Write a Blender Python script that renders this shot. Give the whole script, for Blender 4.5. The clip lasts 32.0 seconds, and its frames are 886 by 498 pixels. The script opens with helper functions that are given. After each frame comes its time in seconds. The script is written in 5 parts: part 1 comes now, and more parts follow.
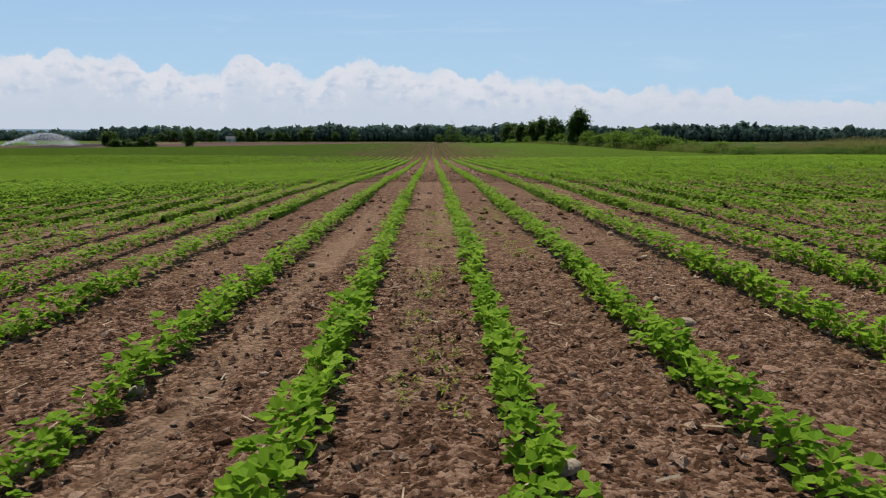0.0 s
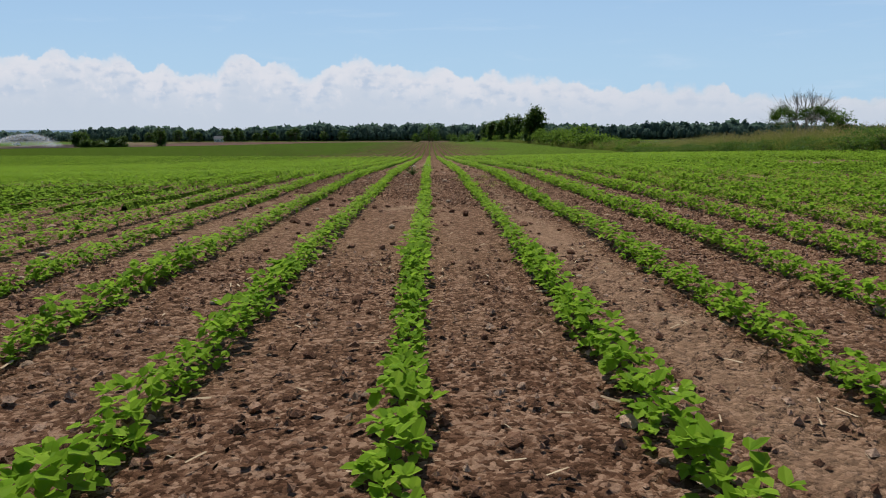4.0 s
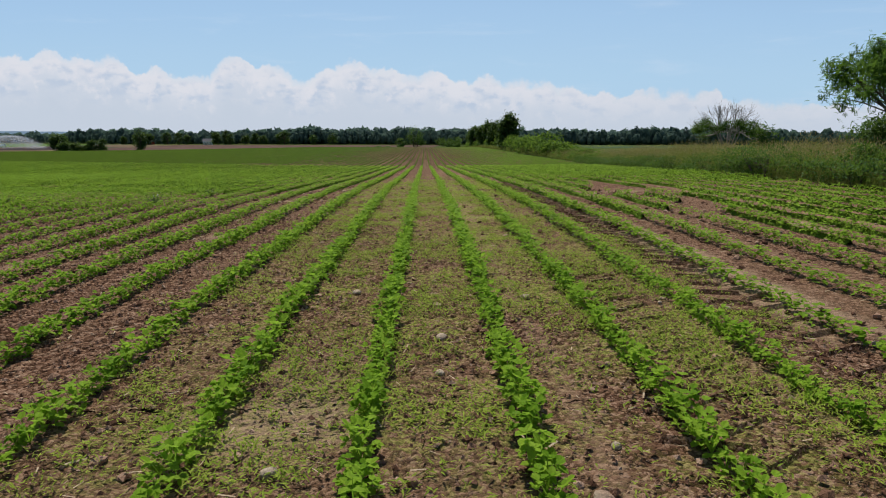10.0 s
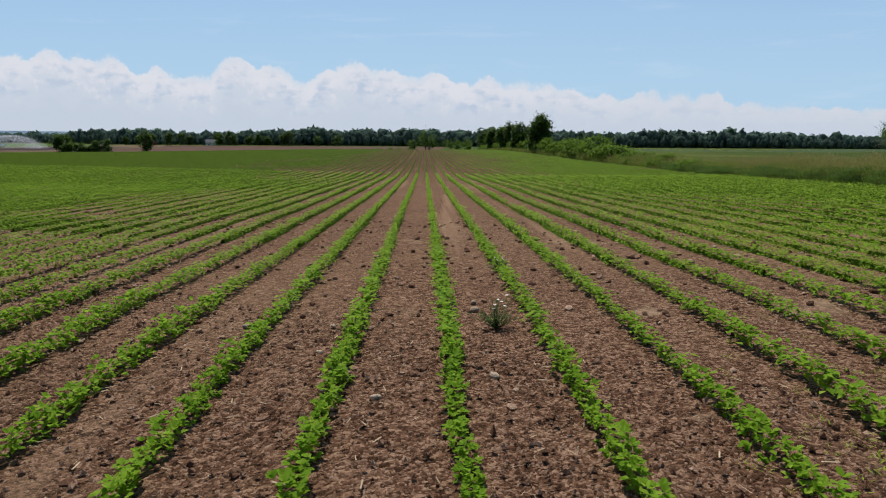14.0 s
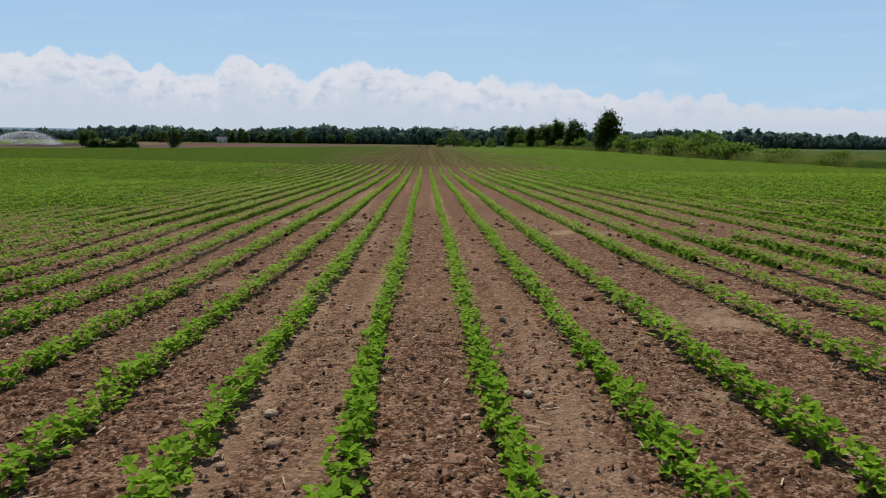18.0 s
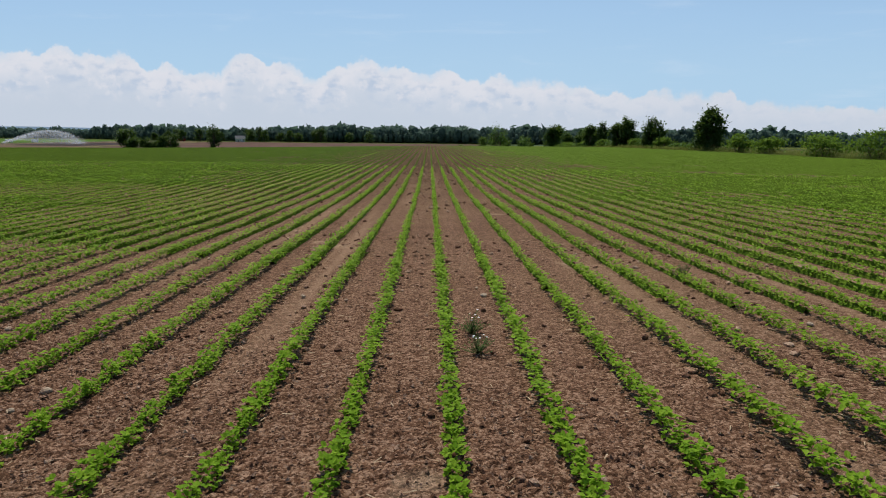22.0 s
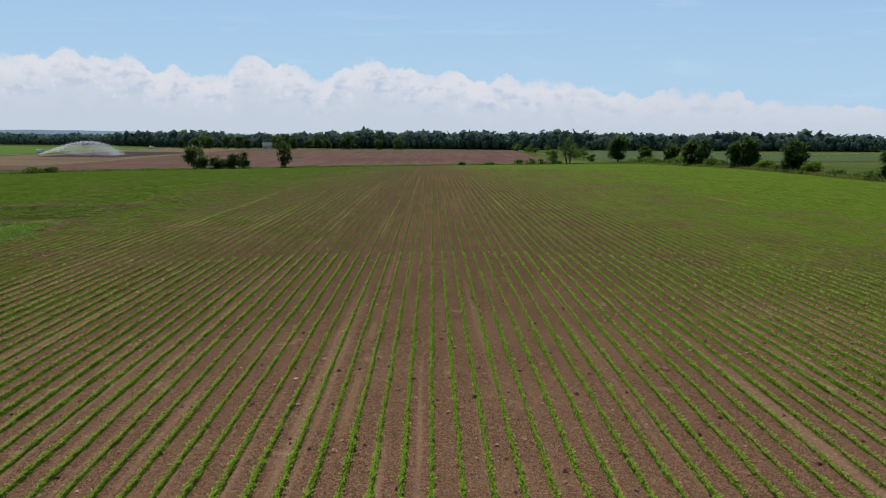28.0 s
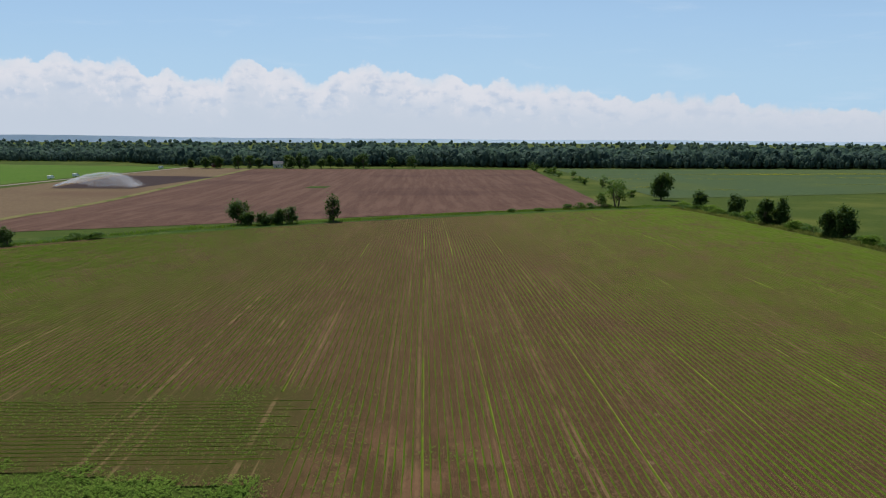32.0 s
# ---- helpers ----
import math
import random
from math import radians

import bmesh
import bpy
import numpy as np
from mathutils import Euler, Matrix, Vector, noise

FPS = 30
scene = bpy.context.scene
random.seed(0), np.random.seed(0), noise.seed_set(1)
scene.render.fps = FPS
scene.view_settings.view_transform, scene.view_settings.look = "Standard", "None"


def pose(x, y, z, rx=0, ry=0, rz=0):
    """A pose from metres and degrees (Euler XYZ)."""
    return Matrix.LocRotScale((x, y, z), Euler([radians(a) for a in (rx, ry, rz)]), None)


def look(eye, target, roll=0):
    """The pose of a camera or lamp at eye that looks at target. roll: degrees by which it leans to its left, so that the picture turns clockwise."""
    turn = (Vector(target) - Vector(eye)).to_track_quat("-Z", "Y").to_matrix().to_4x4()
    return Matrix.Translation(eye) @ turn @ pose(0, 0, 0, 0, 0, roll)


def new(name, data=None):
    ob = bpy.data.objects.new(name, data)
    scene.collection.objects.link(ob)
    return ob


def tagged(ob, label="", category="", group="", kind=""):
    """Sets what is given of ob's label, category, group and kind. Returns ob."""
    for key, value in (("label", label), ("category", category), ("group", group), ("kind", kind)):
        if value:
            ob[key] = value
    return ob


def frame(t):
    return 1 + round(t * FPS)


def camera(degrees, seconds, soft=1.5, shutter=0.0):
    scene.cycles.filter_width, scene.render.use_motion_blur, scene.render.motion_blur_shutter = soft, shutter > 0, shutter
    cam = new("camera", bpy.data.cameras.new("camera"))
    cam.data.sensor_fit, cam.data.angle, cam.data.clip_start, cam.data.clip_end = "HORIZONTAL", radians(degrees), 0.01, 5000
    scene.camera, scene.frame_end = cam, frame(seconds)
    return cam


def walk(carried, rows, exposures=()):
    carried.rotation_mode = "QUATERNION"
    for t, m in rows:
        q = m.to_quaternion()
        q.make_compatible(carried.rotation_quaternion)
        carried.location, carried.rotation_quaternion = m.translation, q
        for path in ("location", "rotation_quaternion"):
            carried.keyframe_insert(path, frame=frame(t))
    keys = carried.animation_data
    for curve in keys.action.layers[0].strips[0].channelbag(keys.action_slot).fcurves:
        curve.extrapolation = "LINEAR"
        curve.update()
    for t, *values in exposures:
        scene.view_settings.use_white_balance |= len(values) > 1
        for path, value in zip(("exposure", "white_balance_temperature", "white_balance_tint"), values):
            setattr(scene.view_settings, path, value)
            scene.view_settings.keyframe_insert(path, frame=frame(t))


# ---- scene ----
cam = camera(70.0, 32.0, soft=1.1)
# seconds, place, yaw, pitch, lean of the drone's camera
PATH = [
    (0.0, -0.582, -0.000, 0.940, -1.000, -10.291, -0.002),
    (0.5, 0.900, 0.221, 0.969, -1.027, -10.296, -0.026),
    (1.0, 2.302, 0.433, 0.970, -1.036, -10.302, -0.051),
    (1.5, 3.620, 0.634, 0.965, -1.039, -10.317, -0.086),
    (2.0, 4.916, 0.831, 0.935, -1.054, -10.330, -0.134),
    (2.5, 6.319, 1.042, 0.885, -1.091, -10.351, -0.193),
    (3.0, 7.710, 1.280, 0.840, -1.091, -10.365, -0.238),
    (3.5, 9.159, 1.432, 0.840, -1.090, -10.376, -0.271),
    (4.5, 11.874, 1.585, 0.940, -1.105, -10.405, -0.312),
    (5.5, 14.311, 1.873, 1.118, -1.233, -10.362, -0.307),
    (6.0, 15.412, 2.194, 1.197, -1.374, -10.283, -0.283),
    (6.5, 15.875, 2.331, 1.258, -1.435, -10.200, -0.194),
    (7.0, 16.083, 2.372, 1.388, -1.493, -10.141, -0.108),
    (7.5, 16.176, 2.382, 1.500, -1.536, -10.089, -0.040),
    (8.0, 16.229, 2.383, 1.497, -1.566, -10.052, 0.001),
    (8.5, 16.260, 2.384, 1.446, -1.591, -10.040, 0.021),
    (9.0, 16.287, 2.380, 1.370, -1.619, -10.044, 0.040),
    (9.5, 16.240, 2.531, 1.356, -1.635, -10.067, 0.067),
    (10.0, 16.011, 3.039, 1.352, -1.642, -10.069, 0.081),
    (10.5, 15.617, 3.868, 1.368, -1.663, -10.056, 0.102),
    (11.0, 15.081, 4.924, 1.384, -1.676, -10.043, 0.132),
    (11.5, 14.423, 6.109, 1.381, -1.681, -10.037, 0.170),
    (12.0, 13.645, 7.416, 1.383, -1.689, -10.030, 0.208),
    (12.5, 12.836, 8.703, 1.418, -1.694, -10.010, 0.253),
    (13.0, 11.860, 9.900, 1.471, -1.701, -9.987, 0.297),
    (13.5, 10.729, 10.911, 1.483, -1.710, -9.965, 0.327),
    (14.0, 9.517, 11.795, 1.465, -1.715, -9.924, 0.350),
    (14.5, 8.114, 12.560, 1.423, -1.725, -9.908, 0.379),
    (15.0, 6.608, 13.283, 1.341, -1.727, -9.902, 0.421),
    (15.5, 4.971, 14.007, 1.240, -1.723, -9.914, 0.477),
    (16.5, 1.452, 15.601, 1.022, -1.698, -9.961, 0.578),
    (17.5, -2.424, 17.637, 0.869, -1.672, -10.004, 0.638),
    (18.0, -4.507, 18.912, 0.848, -1.668, -10.013, 0.643),
    (18.5, -6.636, 20.219, 0.846, -1.641, -10.025, 0.642),
    (19.0, -8.753, 21.424, 0.840, -1.580, -10.030, 0.648),
    (19.5, -10.947, 22.622, 0.836, -1.543, -10.041, 0.647),
    (20.0, -13.272, 23.876, 0.843, -1.511, -10.059, 0.646),
    (20.5, -15.568, 25.165, 0.815, -1.465, -10.069, 0.649),
    (21.0, -17.923, 26.520, 0.787, -1.432, -10.075, 0.636),
    (21.5, -20.229, 27.828, 0.747, -1.365, -10.093, 0.619),
    (22.0, -22.581, 29.118, 0.721, -1.273, -10.133, 0.609),
    (22.5, -25.065, 30.393, 0.745, -1.230, -10.142, 0.600),
    (23.0, -27.567, 31.710, 0.784, -1.222, -10.155, 0.582),
    (23.5, -29.997, 33.110, 0.820, -1.199, -10.153, 0.562),
    (24.0, -32.440, 34.518, 0.844, -1.167, -10.155, 0.554),
    (24.5, -34.886, 35.885, 0.890, -1.096, -10.162, 0.555),
    (25.0, -37.364, 37.093, 0.983, -1.058, -10.166, 0.536),
    (25.5, -39.941, 38.155, 1.136, -1.023, -10.170, 0.493),
    (26.5, -45.050, 39.950, 2.250, -0.979, -10.153, 0.391),
    (27.5, -50.450, 42.030, 4.400, -0.990, -10.122, 0.333),
    (28.0, -53.180, 43.700, 6.450, -1.021, -10.107, 0.345),
    (28.5, -55.970, 45.480, 8.720, -1.067, -10.097, 0.363),
    (29.0, -58.770, 47.340, 11.050, -1.142, -10.091, 0.372),
    (29.5, -61.590, 49.240, 13.360, -1.210, -10.084, 0.383),
    (30.0, -64.500, 51.160, 15.670, -1.310, -10.071, 0.382),
    (30.5, -67.460, 53.130, 17.980, -1.412, -10.055, 0.354),
    (31.0, -70.440, 55.100, 20.280, -1.522, -10.051, 0.314),
    (31.5, -73.440, 57.070, 22.570, -1.596, -10.052, 0.283),
    (32.0, -76.430, 59.030, 24.870, -1.675, -10.035, 0.255),
]
walk(cam, [(t, pose(x, y, z, 90 + pitch, 0, yaw) @ pose(0, 0, 0, 0, 0, lean)) for t, x, y, z, yaw, pitch, lean in PATH],
     exposures=[(0.0, 0.0), (32.0, 0.0)])

# ---- world, sun ----
SUN_AZ, SUN_EL = -14.0, 62.0   # degrees from the rows' heading (clockwise), above the horizon
world = bpy.data.worlds.new("sky")
scene.world = world
world.use_nodes = True
wn = world.node_tree.nodes
sky = wn.new("ShaderNodeTexSky")
sky.sky_type = 'NISHITA'
sky.sun_disc = False
sky.sun_elevation, sky.sun_rotation = radians(SUN_EL), radians(SUN_AZ)
sky.air_density, sky.dust_density, sky.ozone_density = 1.0, 0.4, 2.5
wn["Background"].inputs["Strength"].default_value = 0.09
world.node_tree.links.new(sky.outputs[0], wn["Background"].inputs["Color"])
sun = new("sun", bpy.data.lights.new("sun", 'SUN'))
sun.data.energy, sun.data.angle, sun.data.color = 4.6, radians(0.6), (1.0, 0.955, 0.89)
sx, sy = math.sin(radians(SUN_AZ)) * math.cos(radians(SUN_EL)), math.cos(radians(SUN_AZ)) * math.cos(radians(SUN_EL))
sun.matrix_world = look((0, 0, 0), (-sx, -sy, -math.sin(radians(SUN_EL))))

# ---- lie of the land ----
GY = np.array([-400, -60, 0, 5, 15, 27, 34, 47, 55, 62, 100, 160, 220, 260, 300, 340, 400, 740, 5000], float)
GB = np.array([3, 1.5, -.02, -.10, -.25, -.66, -.86, -1.22, -1.45, -1.6, -1.85, -1.9, -2.2, -3.4, -4.6, -6.3, -7.4, -8.0, -8.0])
GK = np.array([0, .006, .006, .008, .018, .0235, .02, .0185, .016, .011, .003, 0, 0, .006, .012, .012, .01, 0, 0])
_yy = np.arange(-120, 900, 1.0)
_ker = np.exp(-0.5 * (np.arange(-9, 10) / 3.5) ** 2)
_ker /= _ker.sum()
_gb = np.convolve(np.pad(np.interp(_yy, GY, GB), 9, mode="edge"), _ker, "valid")
_gd = np.interp(_yy, [100, 150, 180, 220, 250, 284, 320], [0, .006, .012, .020, .014, .006, 0])
_gd = np.convolve(np.pad(_gd, 9, mode="edge"), _ker, "valid")
_gk = np.convolve(np.pad(np.interp(_yy, GY, GK), 9, mode="edge"), _ker, "valid")


def land(x, y):
    """Height of the land at x, y (arrays or numbers)."""
    x, y = np.asarray(x, float), np.asarray(y, float)
    far = np.clip((np.hypot(x, y - 300) - 900) / 3000, 0, 1)
    return np.interp(y, _yy, _gb) + np.interp(y, _yy, _gk) * np.clip(x, -150, 40) - np.interp(y, _yy, _gd) * np.clip(-x - 20, 0, 160) - 4 * far


def field_right(y):
    """Where the field ends on the hedge's side."""
    return np.interp(y, [-60, 17, 27, 43, 60, 75, 100, 160, 207, 276, 345], [24, 26, 27.2, 28.6, 31, 32.6, 34, 34.6, 34.6, 33.5, 33])


def field_end(x):
    """Where the field ends at the ditch."""
    return np.interp(x, [-300, -194, -161, -108, -66, -16, 11, 40], [190, 234, 266, 288, 308, 329, 336, 340])


# ---- materials ----
def nodes_of(name):
    m = bpy.data.materials.new(name)
    m.use_nodes = True
    return m, m.node_tree.nodes, m.node_tree.links


def ramp(nt, fac, stops):
    r = nt.nodes.new("ShaderNodeValToRGB")
    el = r.color_ramp.elements
    while len(el) < len(stops):
        el.new(0.5)
    for e, (p, c) in zip(el, stops):
        e.position, e.color = p, (*c, 1)
    nt.links.new(fac, r.inputs[0])
    return r.outputs[0]


def noise_of(nt, scale, detail=4, rough=0.55, vec=None, distort=0.0):
    n = nt.nodes.new("ShaderNodeTexNoise")
    n.inputs["Scale"].default_value, n.inputs["Detail"].default_value = scale, detail
    n.inputs["Roughness"].default_value, n.inputs["Distortion"].default_value = rough, distort
    if vec is None:
        g = nt.nodes.new("ShaderNodeNewGeometry")
        vec = g.outputs["Position"]
    nt.links.new(vec, n.inputs["Vector"])
    return n.outputs["Fac"]


def mix(nt, fac, a, b, mode='MIX'):
    m = nt.nodes.new("ShaderNodeMix")
    m.data_type, m.blend_type = 'RGBA', mode
    for k, v in ((0, fac), (6, a), (7, b)):
        if isinstance(v, (int, float)):
            m.inputs[k].default_value = v
        elif isinstance(v, tuple):
            m.inputs[k].default_value = (*v, 1)
        else:
            nt.links.new(v, m.inputs[k])
    return m.outputs[2]


def step(nt, v, lo, hi):
    m = nt.nodes.new("ShaderNodeMapRange")
    m.interpolation_type = 'SMOOTHSTEP'
    m.inputs[1].default_value, m.inputs[2].default_value = lo, hi
    nt.links.new(v, m.inputs[0])
    return m.outputs[0]


def stretched(nt, sx_, sy_, sz_=1.0):
    g = nt.nodes.new("ShaderNodeNewGeometry")
    mp = nt.nodes.new("ShaderNodeMapping")
    mp.inputs["Scale"].default_value = (sx_, sy_, sz_)
    nt.links.new(g.outputs["Position"], mp.inputs["Vector"])
    return mp.outputs[0]


def bump(nt, bsdf, height, strength, dist):
    b = nt.nodes.new("ShaderNodeBump")
    b.inputs["Strength"].default_value, b.inputs["Distance"].default_value = strength, dist
    nt.links.new(height, b.inputs["Height"])
    nt.links.new(b.outputs[0], bsdf.inputs["Normal"])


def matte(name, stops, scale=3.0, rough=0.9, second=None, bumpy=0.0, bscale=None, spec=0.03):
    """A rough surface whose colour runs through stops by a noise, with a second, larger noise on top."""
    m, n, l = nodes_of(name)
    nt, b = m.node_tree, n["Principled BSDF"]
    f = noise_of(nt, scale, 6, 0.65)
    c = ramp(nt, f, stops)
    if second:
        c = mix(nt, step(nt, noise_of(nt, second[0], 3), second[2], second[3]), c, second[1])
    l.new(c, b.inputs["Base Color"])
    b.inputs["Roughness"].default_value = rough
    b.inputs["Specular IOR Level"].default_value = spec
    if bumpy:
        bump(nt, b, noise_of(nt, bscale or scale * 3, 5, 0.7), 1.0, bumpy)
    return m


def leafy(name, dark, mid, light, scale=2.0, translucent=0.35, rough=0.5, glow=0.45):
    """Leaves: colour by island and by a large noise, with light coming through."""
    m, n, l = nodes_of(name)
    nt, b = m.node_tree, n["Principled BSDF"]
    g = n.new("ShaderNodeNewGeometry")
    f = mix(nt, 0.5, g.outputs["Random Per Island"], noise_of(nt, scale, 3))
    c = ramp(nt, f, [(0.15, dark), (0.5, mid), (0.85, light)])
    l.new(c, b.inputs["Base Color"])
    b.inputs["Roughness"].default_value = rough
    b.inputs["Specular IOR Level"].default_value = 0.06
    t = n.new("ShaderNodeBsdfTranslucent")
    l.new(mix(nt, glow, c, (0.30, 0.48, 0.05), 'MIX'), t.inputs["Color"])
    ms = n.new("ShaderNodeMixShader")
    ms.inputs[0].default_value = translucent
    l.new(b.outputs[0], ms.inputs[1])
    l.new(t.outputs[0], ms.inputs[2])
    l.new(ms.outputs[0], n["Material Output"].inputs[0])
    return m


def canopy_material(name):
    """A row's canopy seen from afar: leaf green broken by gaps of soil and painted-in shadow."""
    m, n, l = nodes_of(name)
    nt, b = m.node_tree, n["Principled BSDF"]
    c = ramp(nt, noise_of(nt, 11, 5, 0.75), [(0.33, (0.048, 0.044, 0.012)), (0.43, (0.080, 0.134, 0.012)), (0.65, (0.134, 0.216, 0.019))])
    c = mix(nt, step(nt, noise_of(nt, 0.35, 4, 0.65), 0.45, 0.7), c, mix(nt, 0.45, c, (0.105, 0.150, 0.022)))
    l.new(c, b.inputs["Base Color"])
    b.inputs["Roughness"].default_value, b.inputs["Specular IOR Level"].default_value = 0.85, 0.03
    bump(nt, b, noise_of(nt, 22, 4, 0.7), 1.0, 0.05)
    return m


def soil_material(name):
    """Red-brown tilled soil: clods of many tones, pale dry crust, streaks along the rows, thin low weeds."""
    m, n, l = nodes_of(name)
    nt, b = m.node_tree, n["Principled BSDF"]
    g = n.new("ShaderNodeNewGeometry")

    def cells(scale):
        q = n.new("ShaderNodeTexVoronoi")
        q.inputs["Scale"].default_value = scale
        q.inputs["Randomness"].default_value = 1.0
        l.new(mix(nt, 0.035, g.outputs["Position"], wobble), q.inputs["Vector"])
        sp = n.new("ShaderNodeSeparateColor")
        l.new(q.outputs["Color"], sp.inputs[0])
        return sp.outputs[0], q.outputs["Distance"]

    wn_ = n.new("ShaderNodeTexNoise")
    wn_.inputs["Scale"].default_value = 30
    l.new(g.outputs["Position"], wn_.inputs["Vector"])
    wobble = wn_.outputs["Color"]
    c1, d1 = cells(21)
    c2, d2 = cells(62)
    fine = noise_of(nt, 34, 6, 0.75)
    tone = mix(nt, 0.38, mix(nt, 0.68, c1, c2), fine)
    c = ramp(nt, tone, [(0.30, (0.045, 0.023, 0.013)), (0.42, (0.098, 0.050, 0.029)), (0.55, (0.161, 0.088, 0.053)), (0.69, (0.294, 0.185, 0.122))])
    big = noise_of(nt, 0.22, 4, 0.6)
    c = mix(nt, step(nt, big, 0.42, 0.68), c, mix(nt, 0.35, c, (0.23, 0.145, 0.085)))
    streak = noise_of(nt, 1.0, 3, 0.5, stretched(nt, 1.6, 0.035))
    c = mix(nt, step(nt, streak, 0.56, 0.70), c, mix(nt, 0.44, c, (0.33, 0.215, 0.135)))
    crust = step(nt, noise_of(nt, 0.55, 4, 0.6), 0.62, 0.72)
    c = mix(nt, crust, c, mix(nt, 0.55, c, (0.40, 0.285, 0.185)))
    # a bare pale lane, and a film of yellow-green seedlings on the weedy stretch
    sp = n.new("ShaderNodeSeparateXYZ")
    l.new(g.outputs["Position"], sp.inputs[0])

    def times(a, q):
        k = n.new("ShaderNodeMath")
        k.operation = 'MULTIPLY'
        l.new(a, k.inputs[0])
        l.new(q, k.inputs[1])
        return k.outputs[0]

    def band(axis, lo, hi, fade):
        return times(step(nt, sp.outputs[axis], lo, lo + fade), step(nt, sp.outputs[axis], hi, hi - fade))

    lane = times(times(band("X", 18.45, 19.25, .25), band("Y", 1, 30, 8)), step(nt, noise_of(nt, 2.2, 4, 0.6), 0.40, 0.56))
    c = mix(nt, lane, c, mix(nt, 0.55, c, (0.43, 0.315, 0.20)))
    bare = times(times(band("X", 14.95, 15.8, .28), band("Y", 5.2, 7.1, .5)), step(nt, noise_of(nt, 3.0, 4, 0.6), 0.36, 0.56))
    bare = mix(nt, times(times(band("X", 2.42, 2.80, .18), band("Y", 1.0, 4.6, 1.2)), step(nt, noise_of(nt, 2.0, 4, 0.6), 0.38, 0.56)), bare, (1.0, 1.0, 1.0))
    film = times(times(band("X", 14.0, 18.5, .8), band("Y", 0, 30, 8)), step(nt, noise_of(nt, 1.1, 5, 0.65), 0.40, 0.62))
    film = times(film, step(nt, noise_of(nt, 26, 6, 0.8), 0.45, 0.56))
    c = mix(nt, film, c, ramp(nt, c2, [(0.2, (0.13, 0.148, 0.030)), (0.8, (0.29, 0.30, 0.065))]))
    c = mix(nt, bare, c, mix(nt, 0.34, c, (0.33, 0.225, 0.145)))
    # far end darker in spots: thin weeds and the rough soil's shaded sides, as colour
    w = mix(nt, step(nt, sp.outputs["Y"], 38, 95), (0.0, 0.0, 0.0), step(nt, noise_of(nt, 0.03, 4, 0.6, stretched(nt, 2.5, 0.5)), 0.0, 0.5))
    spots = step(nt, noise_of(nt, 9, 6, 0.75), 0.36, 0.54)
    c = mix(nt, times(w, spots), c, ramp(nt, c2, [(0.2, (0.033, 0.023, 0.009)), (0.8, (0.074, 0.048, 0.020))]))
    # thin weeds over the headland by the grass patch
    head = times(times(band("X", -320, -84, 8), band("Y", 103, 128, 4)), step(nt, noise_of(nt, 4.0, 5, 0.7), 0.34, 0.56))
    c = mix(nt, head, c, ramp(nt, c2, [(0.2, (0.032, 0.034, 0.009)), (0.8, (0.074, 0.076, 0.018))]))
    # greener towards the field's far sides, in uneven drifts
    sides = mix(nt, step(nt, sp.outputs["X"], -70, -170), step(nt, sp.outputs["X"], 8, 36), (1.0, 1.0, 1.0))
    sides = times(times(sides, step(nt, sp.outputs["Y"], 90, 200)), step(nt, noise_of(nt, 0.02, 5, 0.65), 0.30, 0.62))
    c = mix(nt, times(sides, step(nt, noise_of(nt, 3.0, 6, 0.75), 0.36, 0.60)), c, ramp(nt, c2, [(0.2, (0.031, 0.038, 0.008)), (0.8, (0.060, 0.068, 0.015))]))
    # tan wheel lanes down the far field, and churned red soil by the grass patch
    wheel = times(step(nt, sp.outputs["Y"], 40, 70), step(nt, noise_of(nt, 1.0, 3, 0.5, stretched(nt, 1.5, 0.004)), 0.62, 0.70))
    c = mix(nt, times(wheel, step(nt, noise_of(nt, 0.3, 4, 0.6), 0.35, 0.6)), c, mix(nt, 0.45, c, (0.23, 0.155, 0.08)))
    churned = times(times(band("X", -90, -66, 8), band("Y", 88, 118, 9)), step(nt, noise_of(nt, 0.25, 5, 0.65), 0.44, 0.58))
    c = mix(nt, churned, c, mix(nt, 0.42, c, (0.19, 0.105, 0.062)))
    l.new(c, b.inputs["Base Color"])
    b.inputs["Roughness"].default_value = 0.95
    b.inputs["Specular IOR Level"].default_value = 0.03
    h = n.new("ShaderNodeMath")
    h.operation = 'MULTIPLY_ADD'
    l.new(mix(nt, 0.35, d1, d2), h.inputs[0])
    h.inputs[1].default_value = -1.6
    l.new(fine, h.inputs[2])
    bump(nt, b, h.outputs[0], 1.0, 0.018)
    return m


def plough_material(name):
    """Bare ploughed soil with long faint bands across its length."""
    m, n, l = nodes_of(name)
    nt, b = m.node_tree, n["Principled BSDF"]
    c = ramp(nt, noise_of(nt, 0.5, 6, 0.7), [(0.3, (0.058, 0.030, 0.020)), (0.65, (0.098, 0.053, 0.037))])
    band = noise_of(nt, 1.0, 4, 0.6, stretched(nt, 0.22, 0.012))
    c = mix(nt, step(nt, band, 0.42, 0.64), c, mix(nt, 0.6, c, (0.128, 0.075, 0.053)))
    c = mix(nt, step(nt, noise_of(nt, 0.011, 3, 0.5, stretched(nt, 0.6, 1.4)), 0.5, 0.68), c, mix(nt, 0.55, c, (0.056, 0.028, 0.021)))
    l.new(c, b.inputs["Base Color"])
    b.inputs["Roughness"].default_value, b.inputs["Specular IOR Level"].default_value = 0.95, 0.1
    bump(nt, b, noise_of(nt, 2.5, 5, 0.7), 1.0, 0.15)
    return m


